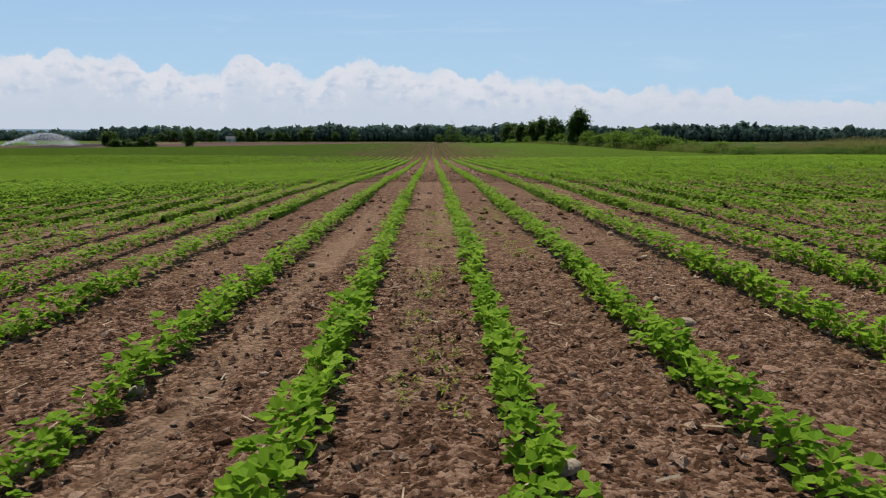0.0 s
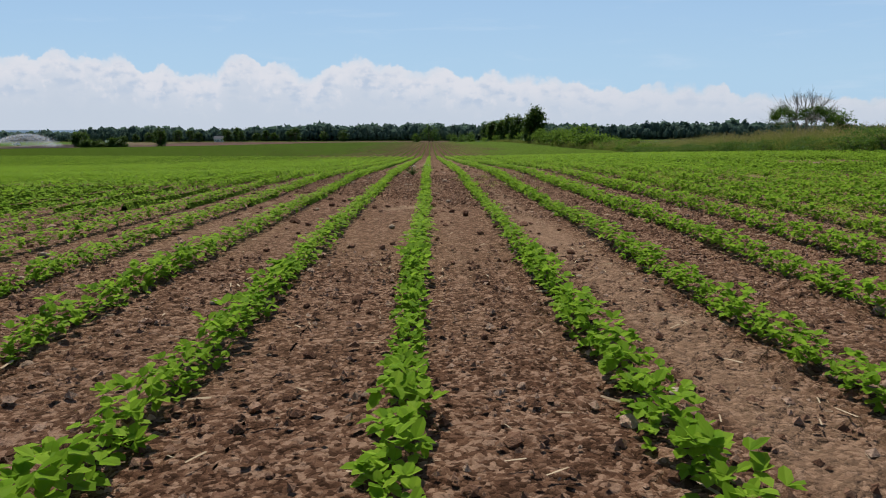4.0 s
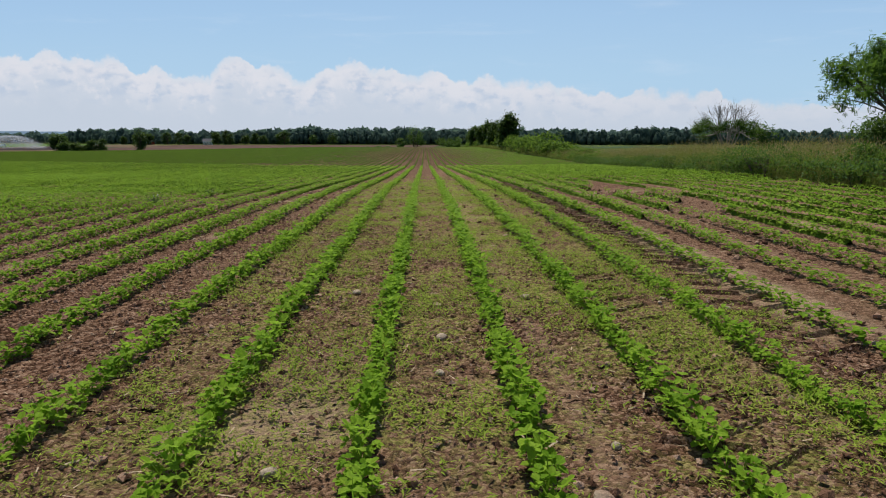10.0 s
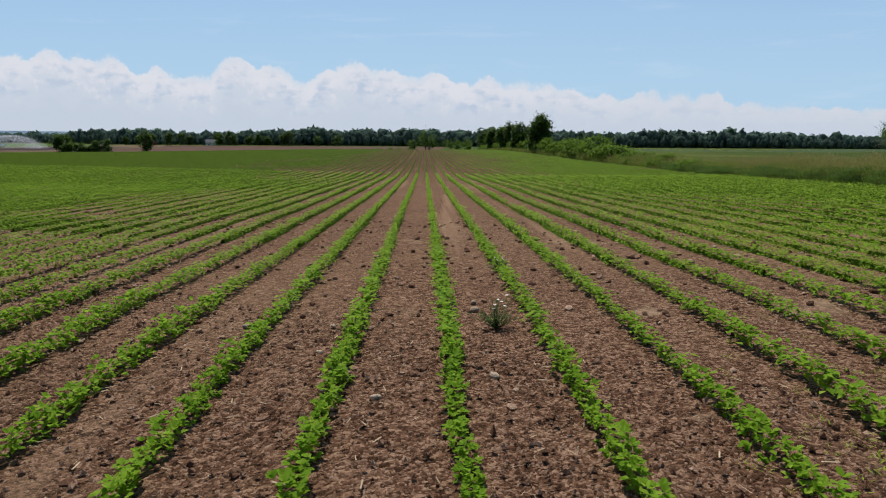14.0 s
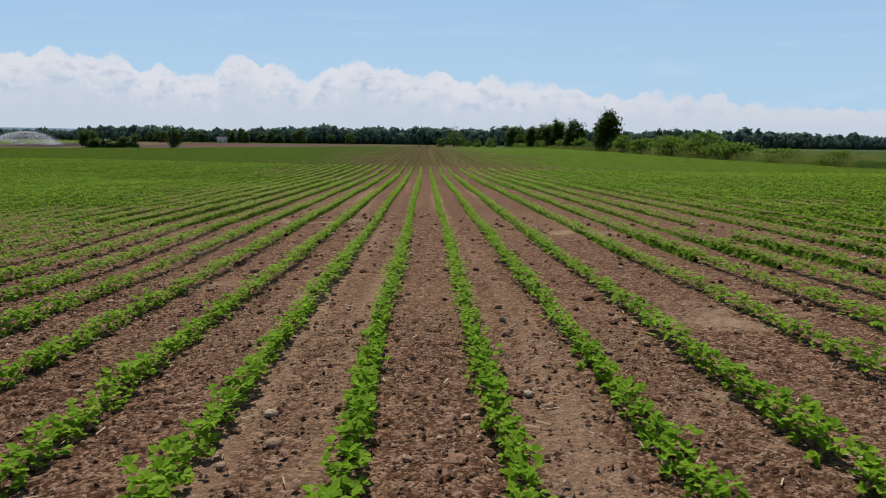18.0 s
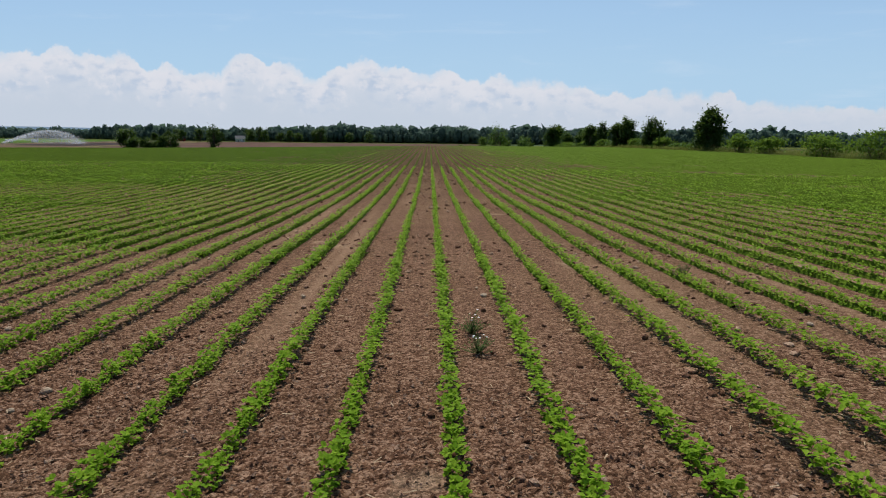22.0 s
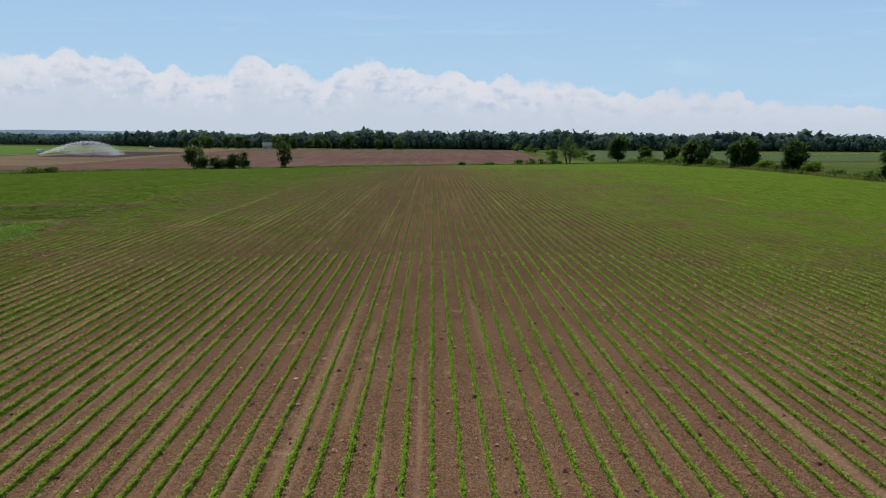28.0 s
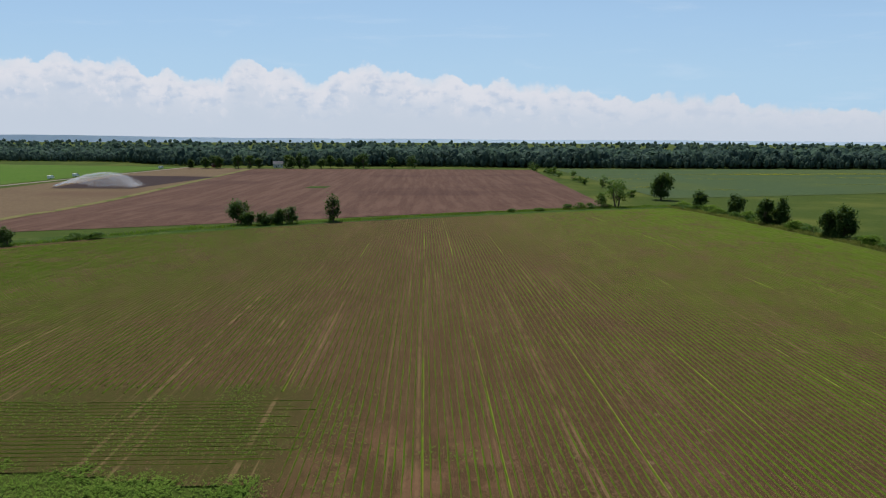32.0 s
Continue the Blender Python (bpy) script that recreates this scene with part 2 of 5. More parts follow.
def clod_material(name):
    """Loose clods and crumbs, each of its own tone."""
    m, n, l = nodes_of(name)
    nt, b = m.node_tree, n["Principled BSDF"]
    g = n.new("ShaderNodeNewGeometry")
    f = mix(nt, 0.45, g.outputs["Random Per Island"], noise_of(nt, 60, 5, 0.7))
    l.new(ramp(nt, f, [(0.2, (0.066, 0.033, 0.019)), (0.46, (0.172, 0.091, 0.055)), (0.66, (0.298, 0.178, 0.115)), (0.84, (0.480, 0.345, 0.245))]), b.inputs["Base Color"])
    b.inputs["Roughness"].default_value, b.inputs["Specular IOR Level"].default_value = 0.95, 0.1
    bump(nt, b, noise_of(nt, 90, 4, 0.7), 1.0, 0.01)
    return m


M_SOIL = soil_material("tilled_soil")
M_GRASSLAND = matte("grassland", [(0.3, (0.034, 0.056, 0.010)), (0.6, (0.052, 0.076, 0.014))], 0.6, second=(0.02, (0.090, 0.105, 0.022), 0.45, 0.7), bumpy=0.1, bscale=4)
M_DITCH = matte("ditch_grass", [(0.3, (0.022, 0.044, 0.009)), (0.65, (0.043, 0.076, 0.013))], 1.2, second=(0.15, (0.072, 0.094, 0.025), 0.5, 0.7), bumpy=0.15, bscale=3)
M_VERGE = matte("dry_verge", [(0.3, (0.110, 0.105, 0.040)), (0.6, (0.165, 0.150, 0.062))], 0.8, second=(0.1, (0.085, 0.105, 0.030), 0.45, 0.7), bumpy=0.1, bscale=3)
M_PLOUGH = plough_material("ploughed_soil")
M_TAN = matte("dry_soil", [(0.3, (0.105, 0.076, 0.046)), (0.6, (0.140, 0.102, 0.062))], 0.5, second=(0.015, (0.110, 0.074, 0.048), 0.45, 0.65), bumpy=0.08, bscale=3)
M_WET = matte("wet_soil", [(0.3, (0.025, 0.015, 0.013)), (0.6, (0.038, 0.023, 0.020))], 0.5, rough=0.7, bumpy=0.08, bscale=3)
M_ROAD = matte("gravel_road", [(0.3, (0.180, 0.161, 0.128)), (0.6, (0.232, 0.210, 0.173))], 2.0, bumpy=0.02, bscale=10)
M_GREEN_FIELD = matte("green_crop_field", [(0.3, (0.050, 0.100, 0.014)), (0.6, (0.070, 0.130, 0.018))], 0.3, second=(0.02, (0.078, 0.125, 0.024), 0.45, 0.7), bumpy=0.1, bscale=3)
M_BLUE_FIELD = matte("bluish_crop_field", [(0.3, (0.042, 0.068, 0.028)), (0.6, (0.058, 0.088, 0.038))], 0.3, second=(0.011, (0.066, 0.090, 0.028), 0.45, 0.7), bumpy=0.1, bscale=3)
M_YELLOW = matte("yellow_flowers", [(0.3, (0.16, 0.22, 0.04)), (0.6, (0.42, 0.40, 0.03))], 0.35)
M_STONE = matte("field_stone", [(0.3, (0.290, 0.225, 0.155)), (0.6, (0.480, 0.390, 0.285))], 14, second=(3.0, (0.32, 0.22, 0.15), 0.45, 0.6), bumpy=0.02)
M_CLOD = clod_material("soil_clod")
M_STRAW = matte("dry_straw", [(0.3, (0.22, 0.150, 0.092)), (0.6, (0.44, 0.345, 0.230))], 12)
M_BEAN = leafy("bean_leaf", (0.108, 0.218, 0.012), (0.184, 0.322, 0.019), (0.295, 0.440, 0.040), 1.5, 0.48, 0.6, 0.6)
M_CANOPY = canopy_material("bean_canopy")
M_WEED = leafy("weed_leaf", (0.150, 0.220, 0.024), (0.245, 0.325, 0.036), (0.370, 0.420, 0.070), 0.8, 0.38, 0.65)
M_MAYWEED = leafy("mayweed_leaf", (0.050, 0.090, 0.030), (0.085, 0.145, 0.045), (0.140, 0.215, 0.070), 3.0, 0.3, 0.7, 0.2)
M_HEDGE = leafy("tall_grass", (0.090, 0.120, 0.024), (0.195, 0.205, 0.050), (0.350, 0.300, 0.115), 0.35, 0.38, 0.8, 0.2)
M_SEED = leafy("grass_seed", (0.19, 0.165, 0.06), (0.30, 0.24, 0.10), (0.42, 0.31, 0.17), 0.5, 0.3, 0.8, 0.1)
M_PATCH = leafy("patch_leaf", (0.08, 0.15, 0.02), (0.13, 0.22, 0.03), (0.22, 0.30, 0.055), 0.4, 0.35, 0.7)
M_DARKTREE = leafy("dark_tree_leaf", (0.020, 0.045, 0.014), (0.036, 0.074, 0.021), (0.068, 0.115, 0.032), 0.5, 0.22)
M_TREE = leafy("tree_leaf", (0.020, 0.055, 0.010), (0.040, 0.095, 0.018), (0.085, 0.155, 0.030), 0.5, 0.3)
M_SUMAC = leafy("sumac_leaf", (0.032, 0.080, 0.016), (0.072, 0.156, 0.027), (0.155, 0.265, 0.048), 1.2, 0.42, 0.6, 0.4)
M_BUSH = leafy("light_bush_leaf", (0.045, 0.095, 0.012), (0.085, 0.155, 0.02), (0.16, 0.23, 0.045), 0.4, 0.35, 0.7)
# the far woods' greens are shifted to blue to paint in aerial haze
M_FOREST = leafy("hazy_forest_leaf", (0.056, 0.096, 0.082), (0.082, 0.134, 0.110), (0.110, 0.168, 0.130), 0.10, 0.45, 0.8, 0.05)
M_BARK = matte("bark", [(0.3, (0.07, 0.055, 0.042)), (0.6, (0.14, 0.115, 0.09))], 8, bumpy=0.02)
M_DEADWOOD = matte("weathered_twigs", [(0.3, (0.16, 0.14, 0.12)), (0.6, (0.30, 0.275, 0.25))], 8, bumpy=0.02)
M_WHITE = matte("white_paint", [(0.3, (0.72, 0.72, 0.70)), (0.6, (0.82, 0.82, 0.80))], 2, rough=0.6)
M_RED = matte("red_barn_paint", [(0.3, (0.22, 0.035, 0.03)), (0.6, (0.28, 0.05, 0.04))], 2, rough=0.7)
M_ROOF = matte("grey_roof", [(0.3, (0.12, 0.12, 0.125)), (0.6, (0.18, 0.18, 0.185))], 2)
M_PANE = matte("dark_pane", [(0.3, (0.02, 0.024, 0.03)), (0.6, (0.03, 0.035, 0.04))], 2, rough=0.15, spec=0.5)
M_TYRE = matte("tyre", [(0.3, (0.015, 0.015, 0.015)), (0.6, (0.025, 0.025, 0.025))], 2)


# ---- mesh helpers ----
def mesh_of(name, verts, faces, mats, smooth=False):
    """A mesh from arrays: faces all of one size (n x k array)."""
    verts, faces = np.asarray(verts, np.float32), np.asarray(faces, np.int32)
    me = bpy.data.meshes.new(name)
    me.vertices.add(len(verts))
    me.vertices.foreach_set("co", verts.ravel())
    k = faces.shape[1]
    me.loops.add(faces.size)
    me.loops.foreach_set("vertex_index", faces.ravel())
    me.polygons.add(len(faces))
    me.polygons.foreach_set("loop_start", np.arange(0, faces.size, k, dtype=np.int32))
    me.polygons.foreach_set("use_smooth", np.full(len(faces), smooth))
    me.update(calc_edges=True)
    for mt in (mats if isinstance(mats, (list, tuple)) else [mats]):
        me.materials.append(mt)
    return me


def thing(name, label, category, x, y, z, group="", kind=""):
    e = new(name)
    e.location = (x, y, z)
    return tagged(e, label, category, group, kind)


def part(name, data, material, parent, label=""):
    """One mesh object under a thing or a part, from a bmesh or a mesh."""
    if isinstance(data, bmesh.types.BMesh):
        me = bpy.data.meshes.new(name)
        data.to_mesh(me)
        data.free()
        me.materials.append(material)
    else:
        me = data
    ob = new(name, me)
    ob.parent = parent
    return tagged(ob, label)


def spread(verts, faces, pos, turn, size, lean=None):
    """Copies of one small shape joined: at pos, turned about z, sized (one or three factors), leaned about x."""
    verts, n = np.asarray(verts, float), len(pos)
    size = np.asarray(size, float)
    if size.ndim == 1:
        size = np.repeat(size[:, None], 3, 1)
    v = verts[None] * size[:, None]
    if lean is not None:
        c, s = np.cos(lean)[:, None], np.sin(lean)[:, None]
        v = np.stack([v[..., 0], v[..., 1] * c - v[..., 2] * s, v[..., 1] * s + v[..., 2] * c], -1)
    c, s = np.cos(turn)[:, None], np.sin(turn)[:, None]
    v = np.stack([v[..., 0] * c - v[..., 1] * s, v[..., 0] * s + v[..., 1] * c, v[..., 2]], -1) + np.asarray(pos)[:, None]
    f = np.asarray(faces)[None] + (np.arange(n) * len(verts))[:, None, None]
    return v.reshape(-1, 3), f.reshape(-1, np.asarray(faces).shape[1])


def joined(*pairs):
    vs, fs, o = [], [], 0
    for v, f in pairs:
        if len(v):
            vs.append(v), fs.append(f + o)
            o += len(v)
    return np.concatenate(vs), np.concatenate(fs)


def tube(p0, p1, r0, r1, n=6):
    p0, p1 = np.array(p0, float), np.array(p1, float)
    d = (p1 - p0) / (np.linalg.norm(p1 - p0) + 1e-9)
    u = np.cross(d, (0.3, 0.9, 0.1))
    u /= np.linalg.norm(u)
    w = np.cross(d, u)
    a = np.arange(n) * 2 * math.pi / n
    ring = np.cos(a)[:, None] * u + np.sin(a)[:, None] * w
    i = np.arange(n)
    return np.concatenate([p0 + ring * r0, p1 + ring * r1]), np.stack([i, (i + 1) % n, (i + 1) % n + n, i + n], 1)


def inside(poly, x, y):
    """Which of the points lie in the polygon."""
    x, y = np.asarray(x, float), np.asarray(y, float)
    c = np.zeros(x.shape, bool)
    for (x0, y0), (x1, y1) in zip(poly, poly[1:] + poly[:1]):
        if y0 != y1:
            c ^= ((y0 > y) != (y1 > y)) & (x < (x1 - x0) * (y - y0) / (y1 - y0) + x0)
    return c


def value_noise(x, y, cell, seed):
    """Smooth noise from 0 to 1 over the plan."""
    r = np.random.RandomState(seed).rand(128, 128)
    u, v = np.asarray(x) / cell + 64, np.asarray(y) / cell + 64
    i, j = np.floor(u).astype(int), np.floor(v).astype(int)
    a, b = u - i, v - j
    a, b = a * a * (3 - 2 * a), b * b * (3 - 2 * b)
    g = lambda p, q: r[p % 128, q % 128]
    return (g(i, j) * (1 - a) + g(i + 1, j) * a) * (1 - b) + (g(i, j + 1) * (1 - a) + g(i + 1, j + 1) * a) * b


def grid_mesh(name, xs, ys, lift, mat, keep=None, rough=None):
    X, Y = np.meshgrid(xs, ys)
    Z = land(X, Y) + lift
    if rough is not None:
        Z = Z + rough(X, Y)
    nx, ny = len(xs), len(ys)
    idx = np.arange(nx * ny).reshape(ny, nx)
    f = np.stack([idx[:-1, :-1], idx[:-1, 1:], idx[1:, 1:], idx[1:, :-1]], -1).reshape(-1, 4)
    if keep is not None:
        cx, cy = (X[:-1, :-1] + X[1:, 1:]) / 2, (Y[:-1, :-1] + Y[1:, 1:]) / 2
        f = f[keep(cx, cy).ravel()]
    return mesh_of(name, np.stack([X, Y, Z], -1).reshape(-1, 3), f, mat, True)


def drape(name, corners, lift, mat, label, category, n=24, m=24):
    """A patch of land between four corners, laid over the lie of the land."""
    a, b, c, d = [np.array(q, float) for q in corners]
    u, v = np.meshgrid(np.linspace(0, 1, n + 1), np.linspace(0, 1, m + 1))
    u, v = u[..., None], v[..., None]
    p = a * (1 - u) * (1 - v) + b * u * (1 - v) + c * u * v + d * (1 - u) * v
    z = land(p[..., 0], p[..., 1]) + lift
    idx = np.arange((n + 1) * (m + 1)).reshape(m + 1, n + 1)
    f = np.stack([idx[:-1, :-1], idx[:-1, 1:], idx[1:, 1:], idx[1:, :-1]], -1).reshape(-1, 4)
    return tagged(new(name, mesh_of(name, np.concatenate([p, z[..., None]], -1).reshape(-1, 3), f, mat, True)), label, category, "", "structure")


# ---- land ----
GRASS_PATCH = [(-300, 60), (-86.5, 60), (-86.5, 96), (-88.5, 106), (-113, 109.5), (-300, 120)]
gx = np.concatenate([-np.geomspace(4600, 160, 40), np.linspace(-150, 60, 60), np.geomspace(70, 4600, 40)])
gy = np.concatenate([-np.geomspace(4600, 60, 24), np.linspace(-50, 400, 100), np.geomspace(410, 4600, 50)])
ground = tagged(new("ground", grid_mesh("ground", gx, gy, -0.12, M_GRASSLAND)), "green grassland reaching to the horizon", "ground", "", "structure")


def in_field(x, y):
    return (x < field_right(y)) & (y < field_end(x)) & ~inside(GRASS_PATCH, x, y) & (x > -300) & ((x > -87) | (y > 100))


def tilth(x, y):
    return 0.03 * (value_noise(x, y, 1.5, 3) - 0.5) + 0.05 * (value_noise(x, y, 4.0, 4) - 0.5)


fx = np.concatenate([np.arange(-300, -60, 2.0), np.arange(-60, -48, 0.6), np.arange(-48, 37.5, 0.55)])
fy = np.concatenate([np.arange(-40, 0, 2.0), np.arange(0, 62, 0.55), np.arange(62, 120, 0.8), np.arange(120, 346, 2.0)])
field = tagged(new("field_soil", grid_mesh("field_soil", fx, fy, 0.0, M_SOIL, lambda a, b: in_field(a, b) | in_field(a + 1.4, b) | in_field(a, b + 1.4), tilth)), "red-brown stony tilled soil of a bean field", "soil", "", "structure")

drape("ploughed_field", [(-238, 258), (10, 350), (34, 712), (-255, 722)], 0.0, M_PLOUGH, "bare red-brown ploughed field", "field", 30, 40)
drape("dry_field", [(-362, 200), (-238, 258), (-255, 722), (-332, 738)], 0.02, M_TAN, "bare tan dry field", "field")
drape("grass_strip", [(-240, 262), (-235, 262), (-252, 722), (-258, 722)], 0.07, M_VERGE, "dry yellow-green grass strip between two fields", "grass strip", 2, 40)
drape("weed_patch", [(-156, 478), (-142, 478), (-140, 492), (-154, 494)], 0.07, M_DITCH, "small green weedy patch in the ploughed soil", "weeds", 4, 4)
drape("wet_soil", [(-318, 474), (-264, 472), (-248, 590), (-334, 606)], 0.08, M_WET, "dark soil wetted by the irrigation spray", "soil", 8, 8)
drape("green_field", [(-800, 420), (-376, 440), (-338, 745), (-900, 880)], 0.03, M_GREEN_FIELD, "bright green crop field beyond the road", "field")
drape("gravel_road", [(-373, 420), (-367, 420), (-325, 744), (-330, 744)], 0.06, M_ROAD, "pale gravel farm road", "road", 2, 40)
drape("bluish_field", [(50, 392), (200, 430), (900, 735), (60, 735)], 0.03, M_BLUE_FIELD, "bluish green crop field with yellow weeds", "field")

# ---- sky's cloud bank, far behind everything ----
def cloud_material():
    m, n, l = nodes_of("cloud_bank")
    nt = m.node_tree
    n.remove(n["Principled BSDF"])
    g = n.new("ShaderNodeNewGeometry")
    sep = n.new("ShaderNodeSeparateXYZ")
    l.new(g.outputs["Position"], sep.inputs[0])
    u = n.new("ShaderNodeMapRange")
    u.inputs[1].default_value, u.inputs[2].default_value = CLOUD_X0, CLOUD_X1
    l.new(sep.outputs["X"], u.inputs[0])
    fc = n.new("ShaderNodeFloatCurve")
    cv = fc.mapping.curves[0]
    pts = cv.points
    while len(pts) < len(CLOUD_TOPS):
        pts.new(0.5, 0.5)
    for q, (a, b) in zip(pts, CLOUD_TOPS):
        q.location = (a / 1568, b / 200)
        q.handle_type = 'VECTOR'
    fc.mapping.update()
    l.new(u.outputs[0], fc.inputs["Value"])

    def math_(op, a, b):
        k = n.new("ShaderNodeMath")
        k.operation = op
        for i, v in enumerate((a, b)):
            if isinstance(v, (int, float)):
                k.inputs[i].default_value = v
            else:
                l.new(v, k.inputs[i])
        return k.outputs[0]

    top = math_('SUBTRACT', math_('MULTIPLY', fc.outputs[0], 200 * PX), 9 * PX)
    puffs = math_('SUBTRACT', noise_of(nt, 0.013, 5, 0.55), 0.5)

    def billow(scale, high):
        q = n.new("ShaderNodeTexVoronoi")
        q.feature = 'SMOOTH_F1'
        q.inputs["Smoothness"].default_value = 0.25
        q.inputs["Scale"].default_value = scale
        l.new(g.outputs["Position"], q.inputs["Vector"])
        return math_('MULTIPLY', math_('SUBTRACT', 0.42, q.outputs["Distance"]), high)

    lumps = math_('ADD', billow(0.012, 34.0), billow(0.034, 22.0))
    edge = math_('ADD', math_('SUBTRACT', top, sep.outputs["Z"]), math_('ADD', lumps, math_('MULTIPLY', puffs, 60.0)))
    soft = step(nt, noise_of(nt, 0.0025, 2), 0.35, 0.7)
    cover = mix(nt, soft, step(nt, edge, -6, 18), step(nt, edge, -22, 60))
    # billows inside the bank
    bil = n.new("ShaderNodeTexNoise")
    bil.inputs["Scale"].default_value, bil.inputs["Detail"].default_value = 0.0065, 5
    mp = n.new("ShaderNodeMapping")
    mp.inputs["Scale"].default_value = (1, 1, 1.9)
    l.new(g.outputs["Position"], mp.inputs[0])
    l.new(mp.outputs[0], bil.inputs["Vector"])
    depth = step(nt, math_('ADD', edge, math_('MULTIPLY', puffs, 110)), -30, 420)
    col = ramp(nt, depth, [(0.0, (0.722, 0.738, 0.800)), (0.14, (0.706, 0.726, 0.794)), (0.40, (0.606, 0.660, 0.755)), (1.0, (0.545, 0.615, 0.720))])
    grey = math_('MULTIPLY', step(nt, math_('ADD', bil.outputs["Fac"], math_('MULTIPLY', puffs, .25)), 0.46, 0.66), math_('MULTIPLY', step(nt, edge, 15, 110), step(nt, edge, 330, 140)))
    col = mix(nt, math_('MULTIPLY', grey, 0.85), col, (0.468, 0.562, 0.708))
    lit = math_('MULTIPLY', step(nt, noise_of(nt, 0.0105, 5, 0.55), 0.52, 0.68), math_('MULTIPLY', step(nt, edge, -10, 60), step(nt, edge, 340, 160)))
    col = mix(nt, math_('MULTIPLY', lit, 0.8), col, (0.715, 0.730, 0.795))
    col = mix(nt, math_('MULTIPLY', step(nt, u.outputs[0], 0.5, 0.85), 0.6), col, (0.595, 0.649, 0.743))
    low = step(nt, math_('ADD', sep.outputs["Z"], math_('MULTIPLY', puffs, 200)), 0, 270)
    col = mix(nt, low, (0.553, 0.621, 0.724), col)
    # thin veils higher up
    mp2 = n.new("ShaderNodeMapping")
    mp2.inputs["Scale"].default_value = (0.0012, 0.0012, 0.010)
    l.new(g.outputs["Position"], mp2.inputs[0])
    veil = math_('MULTIPLY', step(nt, noise_of(nt, 1.0, 5, 0.6, mp2.outputs[0], 0.4), 0.52, 0.8), 0.35)
    haze = math_('SUBTRACT', 0.94, math_('MULTIPLY', step(nt, sep.outputs["Z"], 750, 1490), 0.94))
    a = math_('MAXIMUM', cover, math_('MAXIMUM', veil, haze))
    # above the bank the haze takes the sky's pale blue
    col = mix(nt, cover, mix(nt, step(nt, sep.outputs["Z"], 300, 1000), (0.425, 0.625, 0.825), (0.365, 0.565, 0.815)), col)
    col = mix(nt, math_('MULTIPLY', veil, math_('SUBTRACT', 1.0, cover)), col, (0.600, 0.725, 0.875))
    e = n.new("ShaderNodeEmission")
    l.new(col, e.inputs[0])
    e.inputs[1].default_value = 1.0
    t = n.new("ShaderNodeBsdfTransparent")
    ms = n.new("ShaderNodeMixShader")
    l.new(a, ms.inputs[0])
    l.new(t.outputs[0], ms.inputs[1])
    l.new(e.outputs[0], ms.inputs[2])
    l.new(ms.outputs[0], n["Material Output"].inputs[0])
    return m


CLOUD_Y = 4300.0
PX = CLOUD_Y / 1120.0          # metres on the bank's plane to a thousandth of the view
CLOUD_X0, CLOUD_X1 = -25 - 723 * PX + 0.0297 * CLOUD_Y, -25 + 709 * PX + 0.0297 * CLOUD_Y
PUFFS = [(18, 104, 42), (75, 93, 33), (132, 102, 31), (186, 104, 35), (270, 122, 36), (350, 134, 52), (416, 100, 36), (482, 116, 34), (530, 139, 24), (590, 122, 38),
         (632, 109, 48), (692, 120, 46), (742, 132, 38), (785, 124, 42), (840, 140, 32), (885, 132, 35), (940, 138, 36), (990, 140, 34), (1042, 150, 42), (1100, 158, 48),
         (1190, 152, 44), (1250, 155, 40), (1310, 154, 38), (1390, 169, 62), (1470, 174, 62), (1550, 178, 62)]
CLOUD_TOPS = []
for i in range(197):
    px_ = i * 8
    CLOUD_TOPS.append((px_, max([247 - (top_ + .55 * rad_ * ((px_ - cx_) / rad_) ** 2) for cx_, top_, rad_ in PUFFS if abs(px_ - cx_) < 1.3 * rad_] + [122 - .036 * px_])))
v = [(-4800, CLOUD_Y - 900, -60), (-2600, CLOUD_Y, -60), (2600, CLOUD_Y, -60), (4800, CLOUD_Y - 900, -60)]
v += [(a, b, 1500) for a, b, _ in v]
clouds = new("cloud_backdrop", mesh_of("cloud_backdrop", v, [(0, 1, 5, 4), (1, 2, 6, 5), (2, 3, 7, 6)], cloud_material()))
tagged(clouds, "bank of white cumulus clouds low in a pale blue sky", "sky", "", "structure")
clouds.visible_shadow = False

# far hills on the horizon, distance haze painted into their pale blue
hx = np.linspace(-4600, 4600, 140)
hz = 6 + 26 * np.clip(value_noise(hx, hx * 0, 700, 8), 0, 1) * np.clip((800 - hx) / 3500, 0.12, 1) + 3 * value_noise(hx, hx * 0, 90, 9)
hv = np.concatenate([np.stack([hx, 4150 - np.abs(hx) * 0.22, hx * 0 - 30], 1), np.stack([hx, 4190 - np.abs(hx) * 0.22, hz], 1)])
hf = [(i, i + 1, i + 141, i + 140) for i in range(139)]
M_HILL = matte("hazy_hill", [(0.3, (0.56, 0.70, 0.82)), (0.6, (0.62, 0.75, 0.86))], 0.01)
tagged(new("far_hills", mesh_of("far_hills", hv, hf, M_HILL, True)), "long low hazy blue hills on the horizon", "hills", "", "structure")

# ---- bean rows ----
ROW = 0.76
rng = np.random.RandomState(7)
LINE = np.array([(-3, 0), (9.2, 1.4), (16.2, 2.4), (15, 5), (11.9, 9.9), (6.6, 13.3), (-4.5, 18.9), (-13.3, 23.9), (-27.6, 31.7), (-40, 38.2), (-53, 44)], float)


